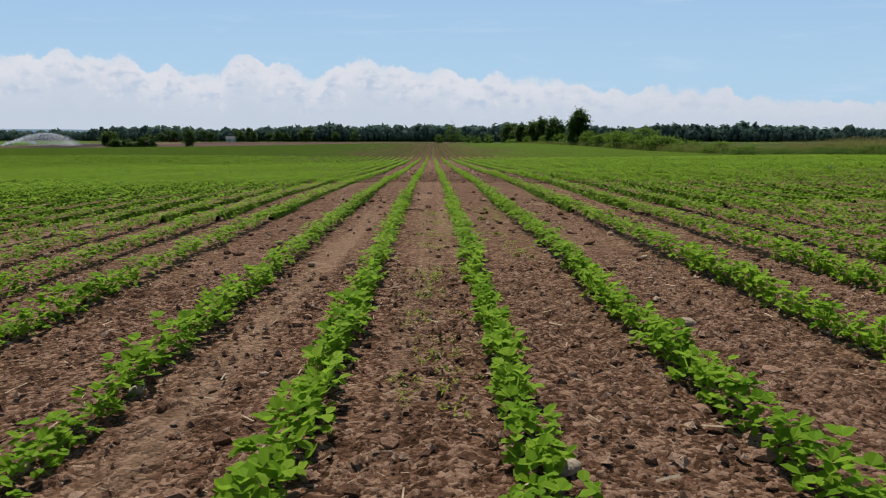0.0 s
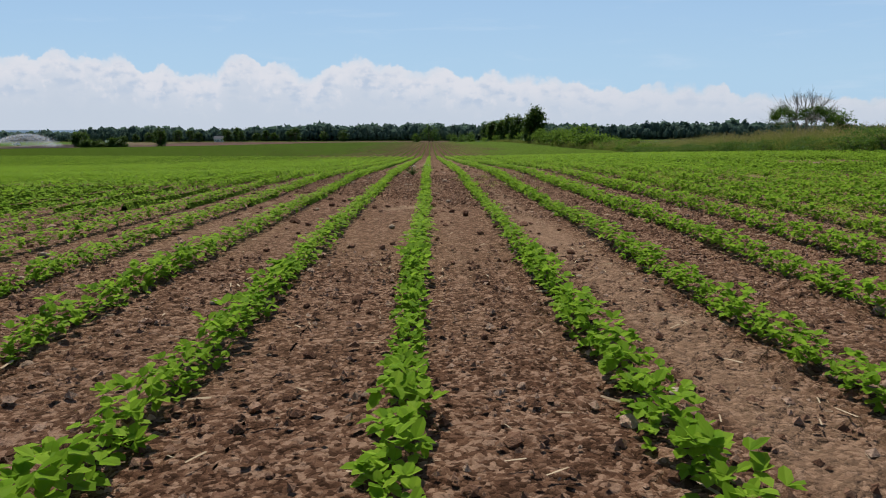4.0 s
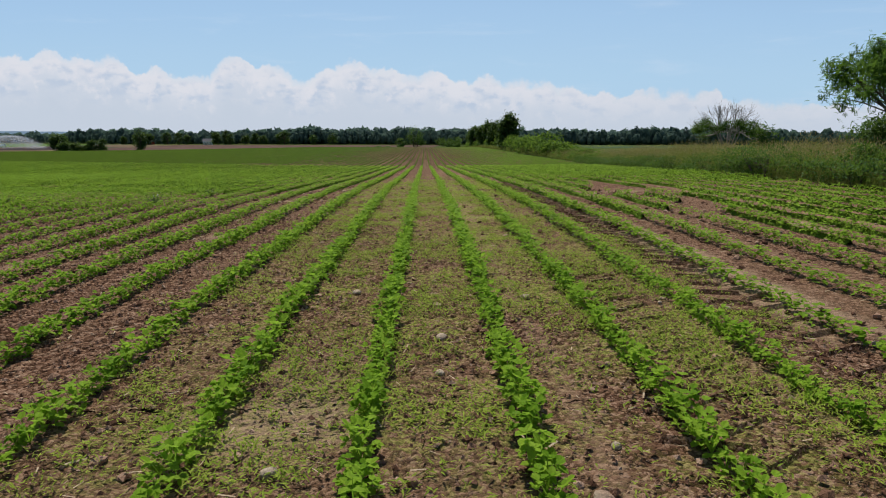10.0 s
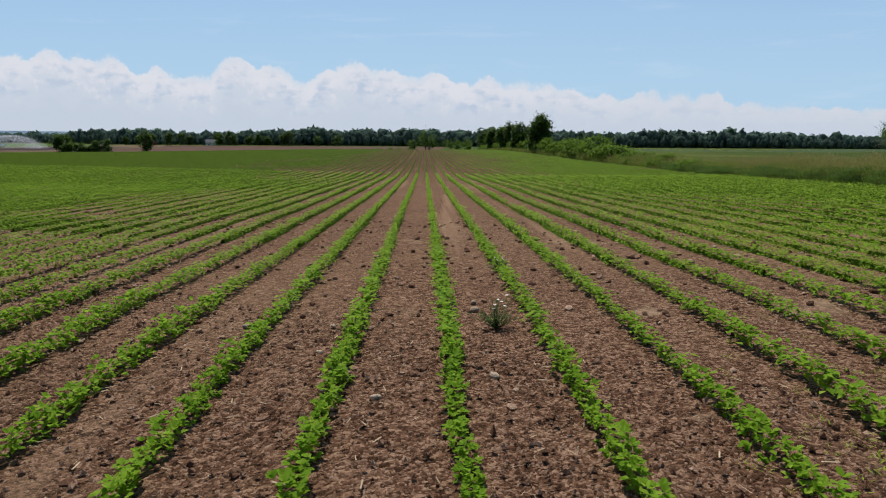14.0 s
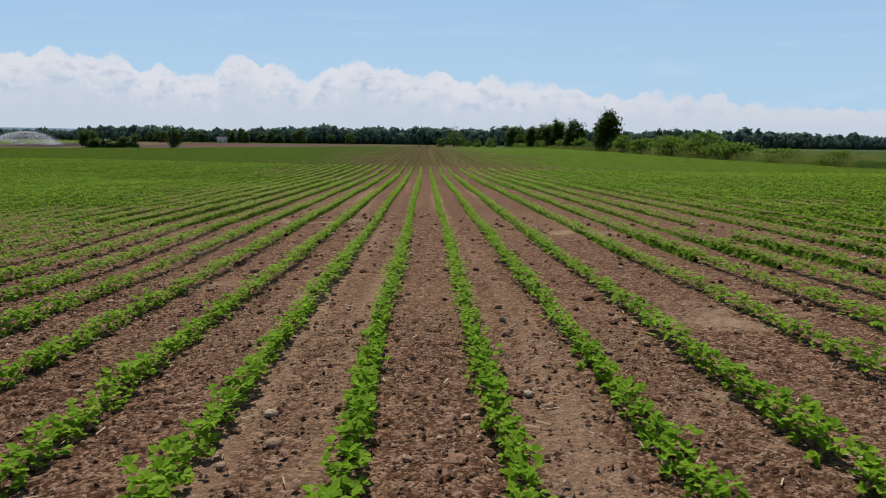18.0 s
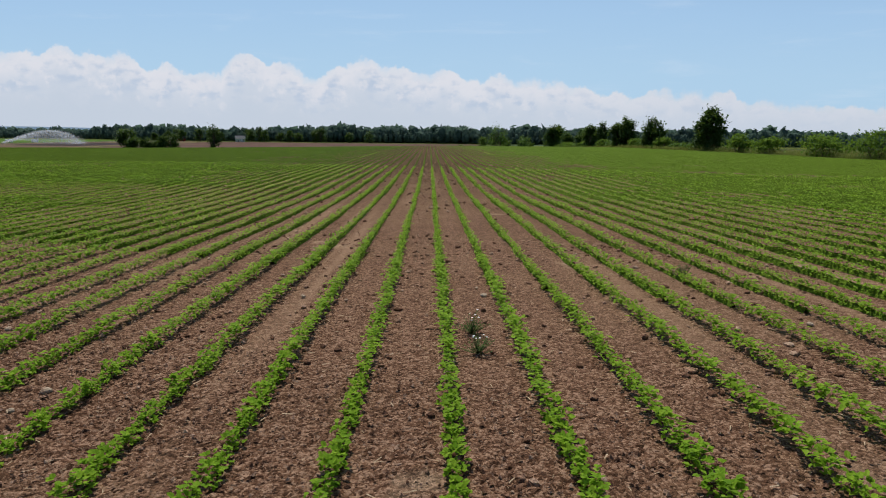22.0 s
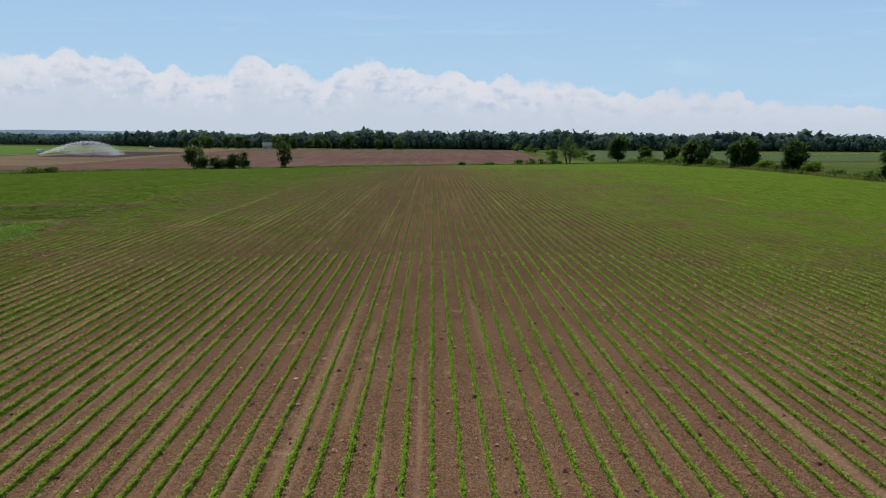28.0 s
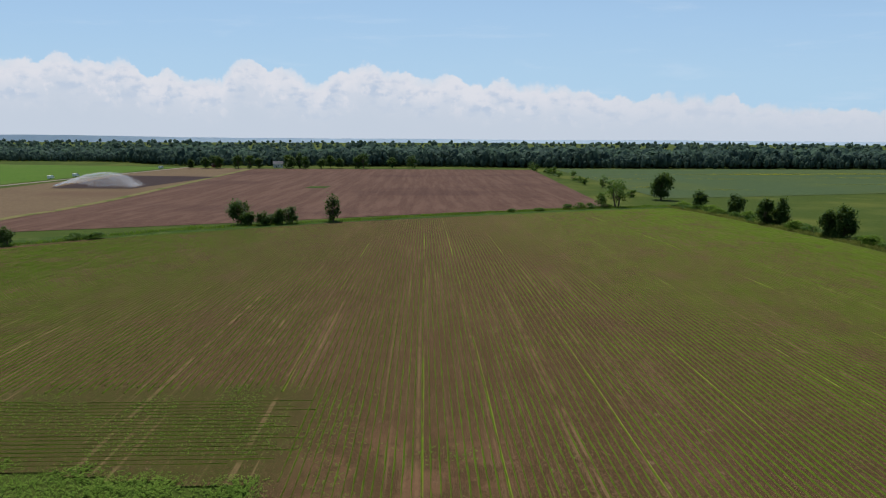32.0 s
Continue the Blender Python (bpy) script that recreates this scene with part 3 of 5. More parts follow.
def _ahead(X, Y):
    d = np.full(X.shape, 1e9)
    for (x0, y0), (x1, y1) in zip(LINE[:-1], LINE[1:]):
        for t in np.linspace(0, 1, max(3, int(math.hypot(x1 - x0, y1 - y0) / .8)), endpoint=False):
            dx, dy = X - x0 - t * (x1 - x0), Y - y0 - t * (y1 - y0)
            d = np.minimum(d, np.hypot(dx, dy) + np.where((dy > 0.6) & (np.abs(dx) < dy * .78 + .9), 0, 60))
    return d


NX, NY = np.arange(-130, 60, .4), np.arange(-8, 110, .4)
NEAR = _ahead(*np.meshgrid(NX, NY)).astype(np.float32)


def near(x, y):
    """Metres from the drone's low line to a place ahead of it; what lies behind counts as farther."""
    x, y = np.asarray(x, float), np.asarray(y, float)
    u, w = (x - NX[0]) / .4, (y - NY[0]) / .4
    i, j = np.clip(u.astype(int), 0, len(NX) - 2), np.clip(w.astype(int), 0, len(NY) - 2)
    a, b = np.clip(u - i, 0, 1), np.clip(w - j, 0, 1)
    g = (NEAR[j, i] * (1 - a) + NEAR[j, i + 1] * a) * (1 - b) + (NEAR[j + 1, i] * (1 - a) + NEAR[j + 1, i + 1] * a) * b
    far = np.minimum(np.hypot(x - LINE[-1, 0], y - LINE[-1, 1]), np.hypot(x - LINE[2, 0], y - LINE[2, 1]))
    return np.where((u < 0) | (w < 0) | (u > len(NX) - 2) | (w > len(NY) - 2), np.maximum(far, 47), g)


def leaf(p, az, tilt, length, width):
    """A rounded leaf folded along its midrib: 6 points, 2 quads."""
    q = np.array([(0, 0, 0), (-.47 * width, .30 * length, .10 * width), (-.38 * width, .74 * length, .10 * width), (0, length, -.04 * length), (.38 * width, .74 * length, .10 * width), (.47 * width, .30 * length, .10 * width)])
    c, s = math.cos(tilt), math.sin(tilt)
    q = np.stack([q[:, 0], q[:, 1] * c - q[:, 2] * s, q[:, 1] * s + q[:, 2] * c], 1)
    c, s = math.cos(az), math.sin(az)
    return np.stack([q[:, 0] * c - q[:, 1] * s, q[:, 0] * s + q[:, 1] * c, q[:, 2]], 1) + np.array(p)


LEAF_F = np.array([(0, 3, 2, 1), (0, 5, 4, 3)])


def bean_plant(seed, stalks=13):
    r = random.Random(seed)
    vs, fs = [], []
    for i in range(stalks):
        az = i * 2.4 + r.uniform(-.4, .4)
        rad, hgt = r.uniform(.008, .066), r.uniform(.030, .145)
        c = np.array((math.cos(az) * rad, math.sin(az) * rad, hgt))
        for j in (-1.2, 0, 1.2):
            a = az - math.pi / 2 + j + r.uniform(-.35, .35)
            fs.append(LEAF_F + 6 * len(vs))
            vs.append(leaf(c, a, r.uniform(-.75, .85), r.uniform(.026, .047), r.uniform(.023, .037)))
    return np.concatenate(vs), np.concatenate(fs)


def leaf_clump(seed, n=8, rad=.09, h=.15, size=.10, narrow=1.0, up=.4):
    r = random.Random(seed)
    vs, fs = [], []
    for i in range(n):
        az = r.uniform(0, 6.28)
        d = r.uniform(0, rad)
        c = (math.cos(az) * d, math.sin(az) * d, r.uniform(.3, 1) * h)
        fs.append(np.array([(0, 1, 2, 3)]) + 4 * i)
        vs.append(leaf(c, r.uniform(0, 6.28), r.uniform(-.7, up), size * r.uniform(.7, 1.2), narrow * size * r.uniform(.6, .9))[[0, 1, 3, 5]])
    return np.concatenate(vs), np.concatenate(fs)


BEANS = [bean_plant(i) for i in range(8)]
CLUMPS = [leaf_clump(20 + i, 8, .072, .135, .068) for i in range(6)]
MIDS = [leaf_clump(120 + i, 20, .085, .145, .054) for i in range(6)]
LONGS = [(a * (.62, 1.35, 1), b) for a, b in [leaf_clump(140 + i, 19, .135, .160, .073) for i in range(6)]]


def stemmed(v, f):
    """The plant as one welded mesh, with a stem in the soil and a stalk to each of its leaves."""
    bm = bmesh.new()
    vs = [bm.verts.new(q) for q in v]
    for q in f:
        bm.faces.new([vs[k] for k in q])
    root = [bm.verts.new(q) for q in ((-.004, 0, -.08), (.004, 0, -.08), (.003, 0, .03), (-.003, 0, .03))]
    bm.faces.new(root)
    for k in range(0, len(v), 18):
        bm.faces.new([root[3], root[2], vs[k], bm.verts.new(v[k] + np.array((-.003, 0, .002)))])
    bmesh.ops.remove_doubles(bm, verts=bm.verts, dist=.0012)
    me = bpy.data.meshes.new("plant")
    bm.to_mesh(me)
    bm.free()
    me.materials.append(M_BEAN)
    return me


BEAN_MESH = [stemmed(a, b) for a, b in BEANS]
SINGLE = [(-1.6, 3.0, 2.2, 5.2), (14.2, 18.0, 4.7, 7.2)]   # stretches whose plants are built one by one


def vigour(x, y):
    """How well the beans stand: weak and gappy where low."""
    return 0.55 * value_noise(x, y, 5.0, 11) + 0.45 * value_noise(x, y * 0.6, 1.1, 12)


def mix_scatter(shapes, x, y, z, size, r, spin=True):
    out = []
    kind = r.randint(0, len(shapes), len(x))
    for i, (a, b) in enumerate(shapes):
        s = kind == i
        if s.any():
            out.append(spread(a, b, np.stack([x[s], y[s], z[s]], 1), r.uniform(0, 6.28, s.sum()) if spin else math.pi * r.randint(0, 2, s.sum()) + r.uniform(-.2, .2, s.sum()), size[s]))
    return out


def ribbon(px, py, half, high):
    """A low tent-shaped strip along points: 2 quads a step."""
    dx, dy = np.gradient(px), np.gradient(py)
    ln = np.hypot(dx, dy) + 1e-9
    nx, ny = dy / ln, -dx / ln
    z = land(px, py)
    m = len(px)
    v = np.concatenate([np.stack([px - nx * half, py - ny * half, z - .02], 1), np.stack([px, py, z + high], 1), np.stack([px + nx * half, py + ny * half, z - .02], 1)])
    i = np.arange(m - 1)
    f = np.concatenate([np.stack([i, i + m, i + m + 1, i + 1], 1), np.stack([i + m, i + 2 * m, i + 2 * m + 1, i + m + 1], 1)])
    return v, f


def crop_row(pts_fn, s0, s1, seed, whole=None, low=1.0):
    """One row of beans along a line: single plants where the drone is low, leaf clumps farther off, a leafy strip far away."""
    r = np.random.RandomState(seed)
    pieces, strips, singles = [], [], []
    s = np.arange(s0, s1, 0.100)
    s = s + r.uniform(-.035, .035, len(s))
    x, y = pts_fn(s)
    x = x + .05 * (value_noise(s, s * 0 + seed, 3.0, 31) - .5) + r.normal(0, .014, len(s))
    d = near(x, y)
    vg = vigour(x, y)
    bare = .5 * np.exp(-((x - 20.8) / 1.6) ** 4) * np.exp(-((y - 17) / 6) ** 4) + .10 * np.exp(-((x - 22.5) / 3.2) ** 4) * (y < 26) + .05
    ok = vg > bare + 0.09 * r.rand(len(s))
    size = (0.87 + 0.44 * vg) * r.uniform(.8, 1.18, len(s))
    a = ok & (d < 4.4)
    if a.any():
        one = a & np.logical_or.reduce([(x > q[0]) & (x < q[1]) & (y > q[2]) & (y < q[3]) for q in SINGLE])
        for i in np.where(one)[0]:
            singles.append((x[i], y[i], size[i], r.uniform(0, 6.28), r.randint(0, 8)))
        b = a & ~one
        pieces += mix_scatter(BEANS, x[b], y[b], land(x[b], y[b]) + tilth(x[b], y[b]) - .01, size[b], r)
    q = np.arange(len(s))
    for lo, hi, each, shapes in ((4.4, 10, 1, MIDS), (10, 25, 2, LONGS), (25, 46, 4, LONGS)):
        b = ok & (d >= lo) & (d < hi) & (q % each == 0)
        if b.any():
            pieces += mix_scatter(shapes, x[b], y[b], land(x[b], y[b]), size[b] * (1.1 if each == 4 else 1.0), r, each == 1)
    for lo, hi, gap in ((9, 24, 4), (24, 60, 4), (60, 115, 9), (115, 1e6, 22)):
        st = np.where((d >= lo - .6) & (d < hi) & ((vg > bare + .04) | (d > 60)))[0]
        for run in np.split(st, np.where(np.diff(st) > 3)[0] + 1):
            run = run[::gap]
            if len(run) > 2:
                k = np.clip(vg[run] * 1.9, .25, 1) * (.5 if hi < 30 else 1)
                strips.append(ribbon(x[run], y[run], (.028 + .070 * k * r.uniform(.55, 1.2, len(run))) * (.4 + .6 * low), (.03 + .11 * k * r.uniform(.5, 1.2, len(run))) * low))
    if not pieces and not strips and not singles:
        return
    v, f = joined(*pieces, *strips)
    if whole is not None:
        whole.append((v, f))
    elif len(f):
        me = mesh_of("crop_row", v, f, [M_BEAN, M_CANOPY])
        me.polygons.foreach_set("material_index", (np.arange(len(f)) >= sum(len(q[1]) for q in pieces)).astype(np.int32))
        tagged(new("crop_row", me), "row of young green bean plants in tilled soil", "crop row", "bean rows of the field", "stuff")
    for px, py, sz, tn, k in singles:
        p = new("bean_plant", BEAN_MESH[k])
        p.matrix_world = pose(px, py, float(land(px, py) + tilth(px, py)) - .01, 0, 0, math.degrees(tn)) @ Matrix.Scale(sz, 4)
        tagged(p, "young green bean plant growing in the soil", "bean plant", "bean plants of the rows")


FAR_ROWS, HEAD_ROWS = [], []
# the rows were not drilled quite evenly: row number, and where it lies in row widths
DRILL = [(-400, -397.7), (-60, -57.7), (-46, -44.5), (-38, -37.0), (-27, -26.3), (-26, -25.5), (-20, -19.9), (-14, -13.97), (-8, -7.95), (-3, -3.35), (-2, -2.12), (1, .89),
         (2, 2.13), (3, 3.24), (5, 5.2), (6, 5.95), (10, 10.0), (14, 14.02), (20, 20.0), (23, 22.9), (60, 59.9)]


def row_at(k):
    """Where row number k lies across the field, in metres."""
    return (float(np.interp(k, [q[0] for q in DRILL], [q[1] for q in DRILL])) - .25) * ROW


for k in range(int(-262 / ROW) - 3, int(36 / ROW) + 1):
    xr = row_at(k)
    ys = np.arange(-6, 345, 0.5)
    good = in_field(ys * 0 + xr + .25, ys) & in_field(ys * 0 + xr - .25, ys) & ((xr > -88.5) | (ys > 123.0 + (k * 37 % 11) * .3))
    if good.any():
        ys = ys[good]
        crop_row(lambda s, q=xr: (s * 0 + q, s), ys.min(), ys.max() - 3.0, 1000 + k, FAR_ROWS if xr < -186 else None)
# headland rows across the end of the grass patch
for j in range(18):
    yr = 108.6 + j * ROW
    xs0 = -250 if j > 14 else -113 - 12.0 * (j + 1)
    crop_row(lambda s, q=yr: (s, q + s * 0 + np.clip((-113 - s), 0, None) * 0.056), max(xs0, -250), -92.5 + (j * 7 % 11) * .55, 3000 + j, HEAD_ROWS, 0.5)
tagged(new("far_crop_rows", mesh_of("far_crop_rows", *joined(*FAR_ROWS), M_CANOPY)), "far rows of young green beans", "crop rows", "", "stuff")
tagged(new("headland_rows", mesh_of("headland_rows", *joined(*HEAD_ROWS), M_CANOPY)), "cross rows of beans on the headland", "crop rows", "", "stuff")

# ---- soil clods, straw, stones, weeds ----
def rock(seed, n=12):
    """A rough small lump: an icosahedron pulled about."""
    r = random.Random(seed)
    bm = bmesh.new()
    bmesh.ops.create_icosphere(bm, subdivisions=1, radius=1.0)
    for q in bm.verts:
        q.co *= r.uniform(.72, 1.2)
        q.co.z *= .68
    v = np.array([q.co[:] for q in bm.verts])
    f = np.array([[q.index for q in p.verts] for p in bm.faces])
    bm.free()
    return v, f


ROCKS = [rock(40 + i) for i in range(6)]
OCTA = (np.array([(1, 0, 0), (0, 1, 0), (-.9, .1, 0), (0, -1.1, .1), (.1, 0, .8), (0, 0, -.5)], float), np.array([(0, 1, 4), (1, 2, 4), (2, 3, 4), (3, 0, 4), (1, 0, 5), (2, 1, 5), (3, 2, 5), (0, 3, 5)]))


def strew(per_m2, dmin, dmax, seed, box=(-58, 30, 0, 75)):
    """Random places in the field at a distance from the low line."""
    r = np.random.RandomState(seed)
    n = int(per_m2 * (box[1] - box[0]) * (box[3] - box[2]))
    x, y = r.uniform(box[0], box[1], n), r.uniform(box[2], box[3], n)
    d = near(x, y)
    s = (d >= dmin) & (d < dmax) & in_field(x, y)
    return x[s], y[s], r


def strewn_mesh(shapes, x, y, r, lo, hi, flat=1.0, sink=0.3, lift=0.0):
    size = lo + (hi - lo) * r.rand(len(x)) ** 2.0
    sz = np.stack([size * r.uniform(.7, 1.3, len(x)), size * r.uniform(.7, 1.3, len(x)), size * flat * r.uniform(.6, 1.1, len(x))], 1)
    out, kind = [], r.randint(0, len(shapes), len(x))
    z = land(x, y) + tilth(x, y) + sink * size + lift
    for i, (a, b) in enumerate(shapes):
        s = kind == i
        out.append(spread(a, b, np.stack([x[s], y[s], z[s]], 1), r.uniform(0, 6.28, s.sum()), sz[s], r.uniform(-.4, .4, s.sum())))
    return joined(*out)


x, y, r = strew(13, 0, 5.4, 51)
a1 = strewn_mesh(ROCKS, x, y, r, .012, .042, 1.0, .2, .008)
x, y, r = strew(9, 5.4, 13, 52)
a2 = strewn_mesh(ROCKS, x, y, r, .018, .055)
x, y, r = strew(1.6, 13, 1e9, 59, (-90, -10, 46, 92))
a3 = strewn_mesh([OCTA], x, y, r, .035, .10)
tagged(new("soil_clods", mesh_of("soil_clods", *joined(a1, a2, a3), M_CLOD)), "red-brown clods of dry soil strewn between rows", "soil clods", "", "stuff")
PYRAMID = (np.array([(1, .1, -.3), (-.1, 1, -.3), (-1, 0, -.3), (.1, -1, -.3), (.15, .1, .8)], float), np.array([(0, 1, 4), (1, 2, 4), (2, 3, 4), (3, 0, 4)]))
x, y, r = strew(170, 0, 4.7, 53)
tagged(new("soil_crumbs", mesh_of("soil_crumbs", *strewn_mesh([PYRAMID], x, y, r, .006, .022, 1.0, .5, .017), M_CLOD)), "small crumbs of soil on the field", "soil crumbs", "", "stuff")


def loose_soil(x0, x1, y0, y1, step_, seed):
    r = np.random.RandomState(seed)
    xs, ys = np.arange(x0, x1 + step_, step_), np.arange(y0, y1 + step_, step_)
    X, Y = np.meshgrid(xs, ys)
    D = near(X, Y)
    keep = D < 4.9
    cell = keep[:-1, :-1] & keep[1:, 1:] & keep[:-1, 1:] & keep[1:, :-1] & in_field(X[:-1, :-1], Y[:-1, :-1])
    if not cell.any():
        return None
    X, Y = X + r.uniform(-.32, .32, X.shape) * step_, Y + r.uniform(-.32, .32, X.shape) * step_
    rough = .35 + .65 * np.clip(value_noise(X, Y, .8, 62) * 1.8 - .35, 0, 1)
    Z = .034 * (value_noise(X, Y, .10, 63) ** 2) + .023 * r.rand(*X.shape) ** 1.8
    taper = np.clip((4.9 - D) / .9, 0, 1)
    Z = land(X, Y) + tilth(X, Y) - .012 + (.010 + Z * rough) * taper
    idx = np.arange(X.size).reshape(X.shape)
    f = np.stack([idx[:-1, :-1], idx[:-1, 1:], idx[1:, 1:], idx[1:, :-1]], -1)[cell]
    used, inv = np.unique(f.ravel(), return_inverse=True)
    return np.stack([X, Y, Z], -1).reshape(-1, 3)[used], inv.reshape(-1, 4)


pieces = [loose_soil(a, a + 6, b, b + 6, .040, 900 + i * 20 + j) for i, a in enumerate(range(-62, 30, 6)) for j, b in enumerate(range(0, 54, 6))]
tagged(new("loose_soil", mesh_of("loose_soil", *joined(*[q for q in pieces if q is not None]), M_SOIL)), "loose crumbly red-brown soil between bean rows", "soil", "", "structure")
x, y, r = strew(26.0, 0, 14, 54)
BIT = (np.array([(-1, -.09, 0), (1, -.11, .05), (1, .10, .1), (-1, .12, .02)], float), np.array([(0, 1, 2, 3)]))
size = .006 + .036 * r.rand(len(x)) ** 2.2
v, f = spread(*BIT, np.stack([x, y, land(x, y) + tilth(x, y) + np.where(near(x, y) < 4.6, .034, .016)], 1), r.uniform(0, 6.28, len(x)), size, r.uniform(-.5, .5, len(x)))
tagged(new("straw_bits", mesh_of("straw_bits", v, f, M_STRAW)), "pale dry bits of straw and stalk on the soil", "straw", "", "stuff")


def stone_mesh(seed):
    r = random.Random(seed)
    bm = bmesh.new()
    bmesh.ops.create_icosphere(bm, subdivisions=2, radius=1.0)
    o = Vector((seed * 3.1, seed * 1.7, 0))
    for q in bm.verts:
        q.co *= 1 + .32 * noise.noise(q.co * 0.9 + o) + .10 * noise.noise(q.co * 2.6 + o)
        q.co.z = q.co.z * .62
    for p in bm.faces:
        p.smooth = True
    me = bpy.data.meshes.new("stone")
    bm.to_mesh(me)
    bm.free()
    me.materials.append(M_STONE)
    return me


STONES = [stone_mesh(i) for i in range(1, 6)]
stones = [(3.17, 3.57, .025), (2.39, 2.55, .026), (2.79, 2.63, .031), (2.76, 3.4, .032), (2.66, 2.47, .022), (15.39, 5.36, .040), (15.21, 4.87, .033), (15.19, 4.73, .036), (16.82, 5.52, .027), (16.08, 4.61, .026), (15.02, 4.22, .033),
          (16.82, 8.0, .04), (16.11, 6.98, .05), (16.09, 6.39, .027), (15.44, 8.21, .042), (10.84, 13.79, .05), (8.73, 17.08, .032), (9.99, 17.59, .045), (8.73, 16.35, .03), (-5.22, 21.72, .04), (-5.31, 22.07, .04),
          (-12.09, 27.05, .034), (-10.44, 30.3, .06), (-12.16, 27.66, .024), (-22.36, 34.7, .035), (-21.54, 32.53, .024), (-.19, 1.72, .045), (5.64, 3.82, .03)]
rs = random.Random(5)
x, y, r = strew(0.42, 0.6, 9, 57)
stones += [(a, b, rs.choice((.018, .02, .024, .026, .03, .034, .04, .048))) for a, b in zip(x, y)][:200]
for a, b, sz in stones:
    st = new("stone", rs.choice(STONES))
    st.matrix_world = pose(a, b, float(land(a, b) + tilth(a, b)) + .012 + sz * .22, rs.uniform(-12, 12), rs.uniform(-12, 12), rs.uniform(0, 360)) @ Matrix.Diagonal((sz, sz * rs.uniform(.7, 1.1), sz * rs.uniform(.8, 1.1), 1))
    tagged(st, "rounded grey-brown field stone lying on the soil", "stone", "stones strewn over the field")


def weediness(x, y):
    w = np.exp(-((x - 16.4) / 2.2) ** 6) * np.exp(-((y - 8) / 17.0) ** 4)
    w = w + .9 * np.exp(-((x - 18.05) / .33) ** 4) * np.exp(-((y - 15) / 10.0) ** 4) - .6 * np.exp(-((x - 18.81) / .26) ** 4)
    return np.clip(w * .8 + 0.5 * np.clip(value_noise(x, y, 7, 17) - .64, 0, 1), 0, 1)


WEEDS = [leaf_clump(60 + i, 8, .07, .045, .036, .36, .9) for i in range(4)]
x, y, r = strew(380, 0, 22, 58, (8, 27, 0, 34))
s = r.rand(len(x)) < weediness(x, y) * (0.25 + 1.1 * (value_noise(x, y, .45, 19) > .5)) * .9
x, y = x[s], y[s]
v, f = joined(*mix_scatter(WEEDS, x, y, land(x, y) + tilth(x, y) + np.where(near(x, y) < 4.6, .012, 0), r.uniform(.5, 1.25, len(x)), r))
tagged(new("weeds", mesh_of("weeds", v, f, M_WEED)), "low yellow-green weeds between the bean rows", "weeds", "", "stuff")

# small weeds along a few lanes that the drone passes
wx, wy = [], []
r = np.random.RandomState(81)
for lane, y0, y1 in ((-32.8, 36, 70), (-34.7, 36, 72), (-36.2, 38, 75), (2.6, 1.6, 13), (.4, 1.6, 11), (-.6, 1.6, 9), (-17.2, 26, 48), (6.2, 14, 30)):
    q = r.uniform(y0, y1, int((y1 - y0) * 26))
    q = q[value_noise(q, q * 0 + lane, .9, 82) > .42]
    wy.append(q), wx.append((math.floor(lane / ROW) + .25) * ROW + r.normal(0, .10, len(q)))
wx, wy = np.concatenate(wx), np.concatenate(wy)
v, f = joined(*mix_scatter(WEEDS, wx, wy, land(wx, wy) + tilth(wx, wy) + np.where(near(wx, wy) < 4.6, .012, 0), r.uniform(.5, 1.15, len(wx)), r))
tagged(new("small_weeds", mesh_of("small_weeds", v, f, M_WEED)), "small yellow-green weeds along some lanes", "weeds", "", "stuff")

# single larger weeds among the rows: feathery mayweed, some with white flowers
def mayweed_parts(seed):
    r = random.Random(seed)
    vs, fs, ends = [], [], []
    for i in range(46):
        a, lean_, ln = r.uniform(0, 6.28), r.uniform(.15, 1.2), r.uniform(.10, .24)
        d = np.array((math.cos(a) * math.sin(lean_), math.sin(a) * math.sin(lean_), math.cos(lean_)))
        p, q = d * .01, d * ln
        v, f = tube(p, q, .0022, .0014, 3)
        fs.append(f + sum(len(k) for k in vs)), vs.append(v)
        if lean_ < .5:
            ends.append(q)
        for k in range(9):
            t = r.uniform(.25, 1)
            v = leaf(d * ln * t, r.uniform(0, 6.28), r.uniform(.1, 1.0), r.uniform(.018, .036), .007)
            fs.append(LEAF_F + sum(len(g) for g in vs)), vs.append(v)
    leaves_ = mesh_of("leaves", np.concatenate(vs), np.concatenate(fs), M_MAYWEED)
    heads = []
    for q in ends[:6]:
        bm = bmesh.new()
        mid = bm.verts.new(q + np.array((0, 0, .012)))
        rim = [bm.verts.new(q + np.array((math.cos(k * .524) * (.013 if k % 2 else .009), math.sin(k * .524) * (.013 if k % 2 else .009), .007))) for k in range(12)]
        for k in range(12):
            bm.faces.new([mid, rim[k], rim[(k + 1) % 12]])
        me = bpy.data.meshes.new("flower")
        bm.to_mesh(me)
        bm.free()
        me.materials.append(M_WHITE)
        heads.append(me)
    return leaves_, heads


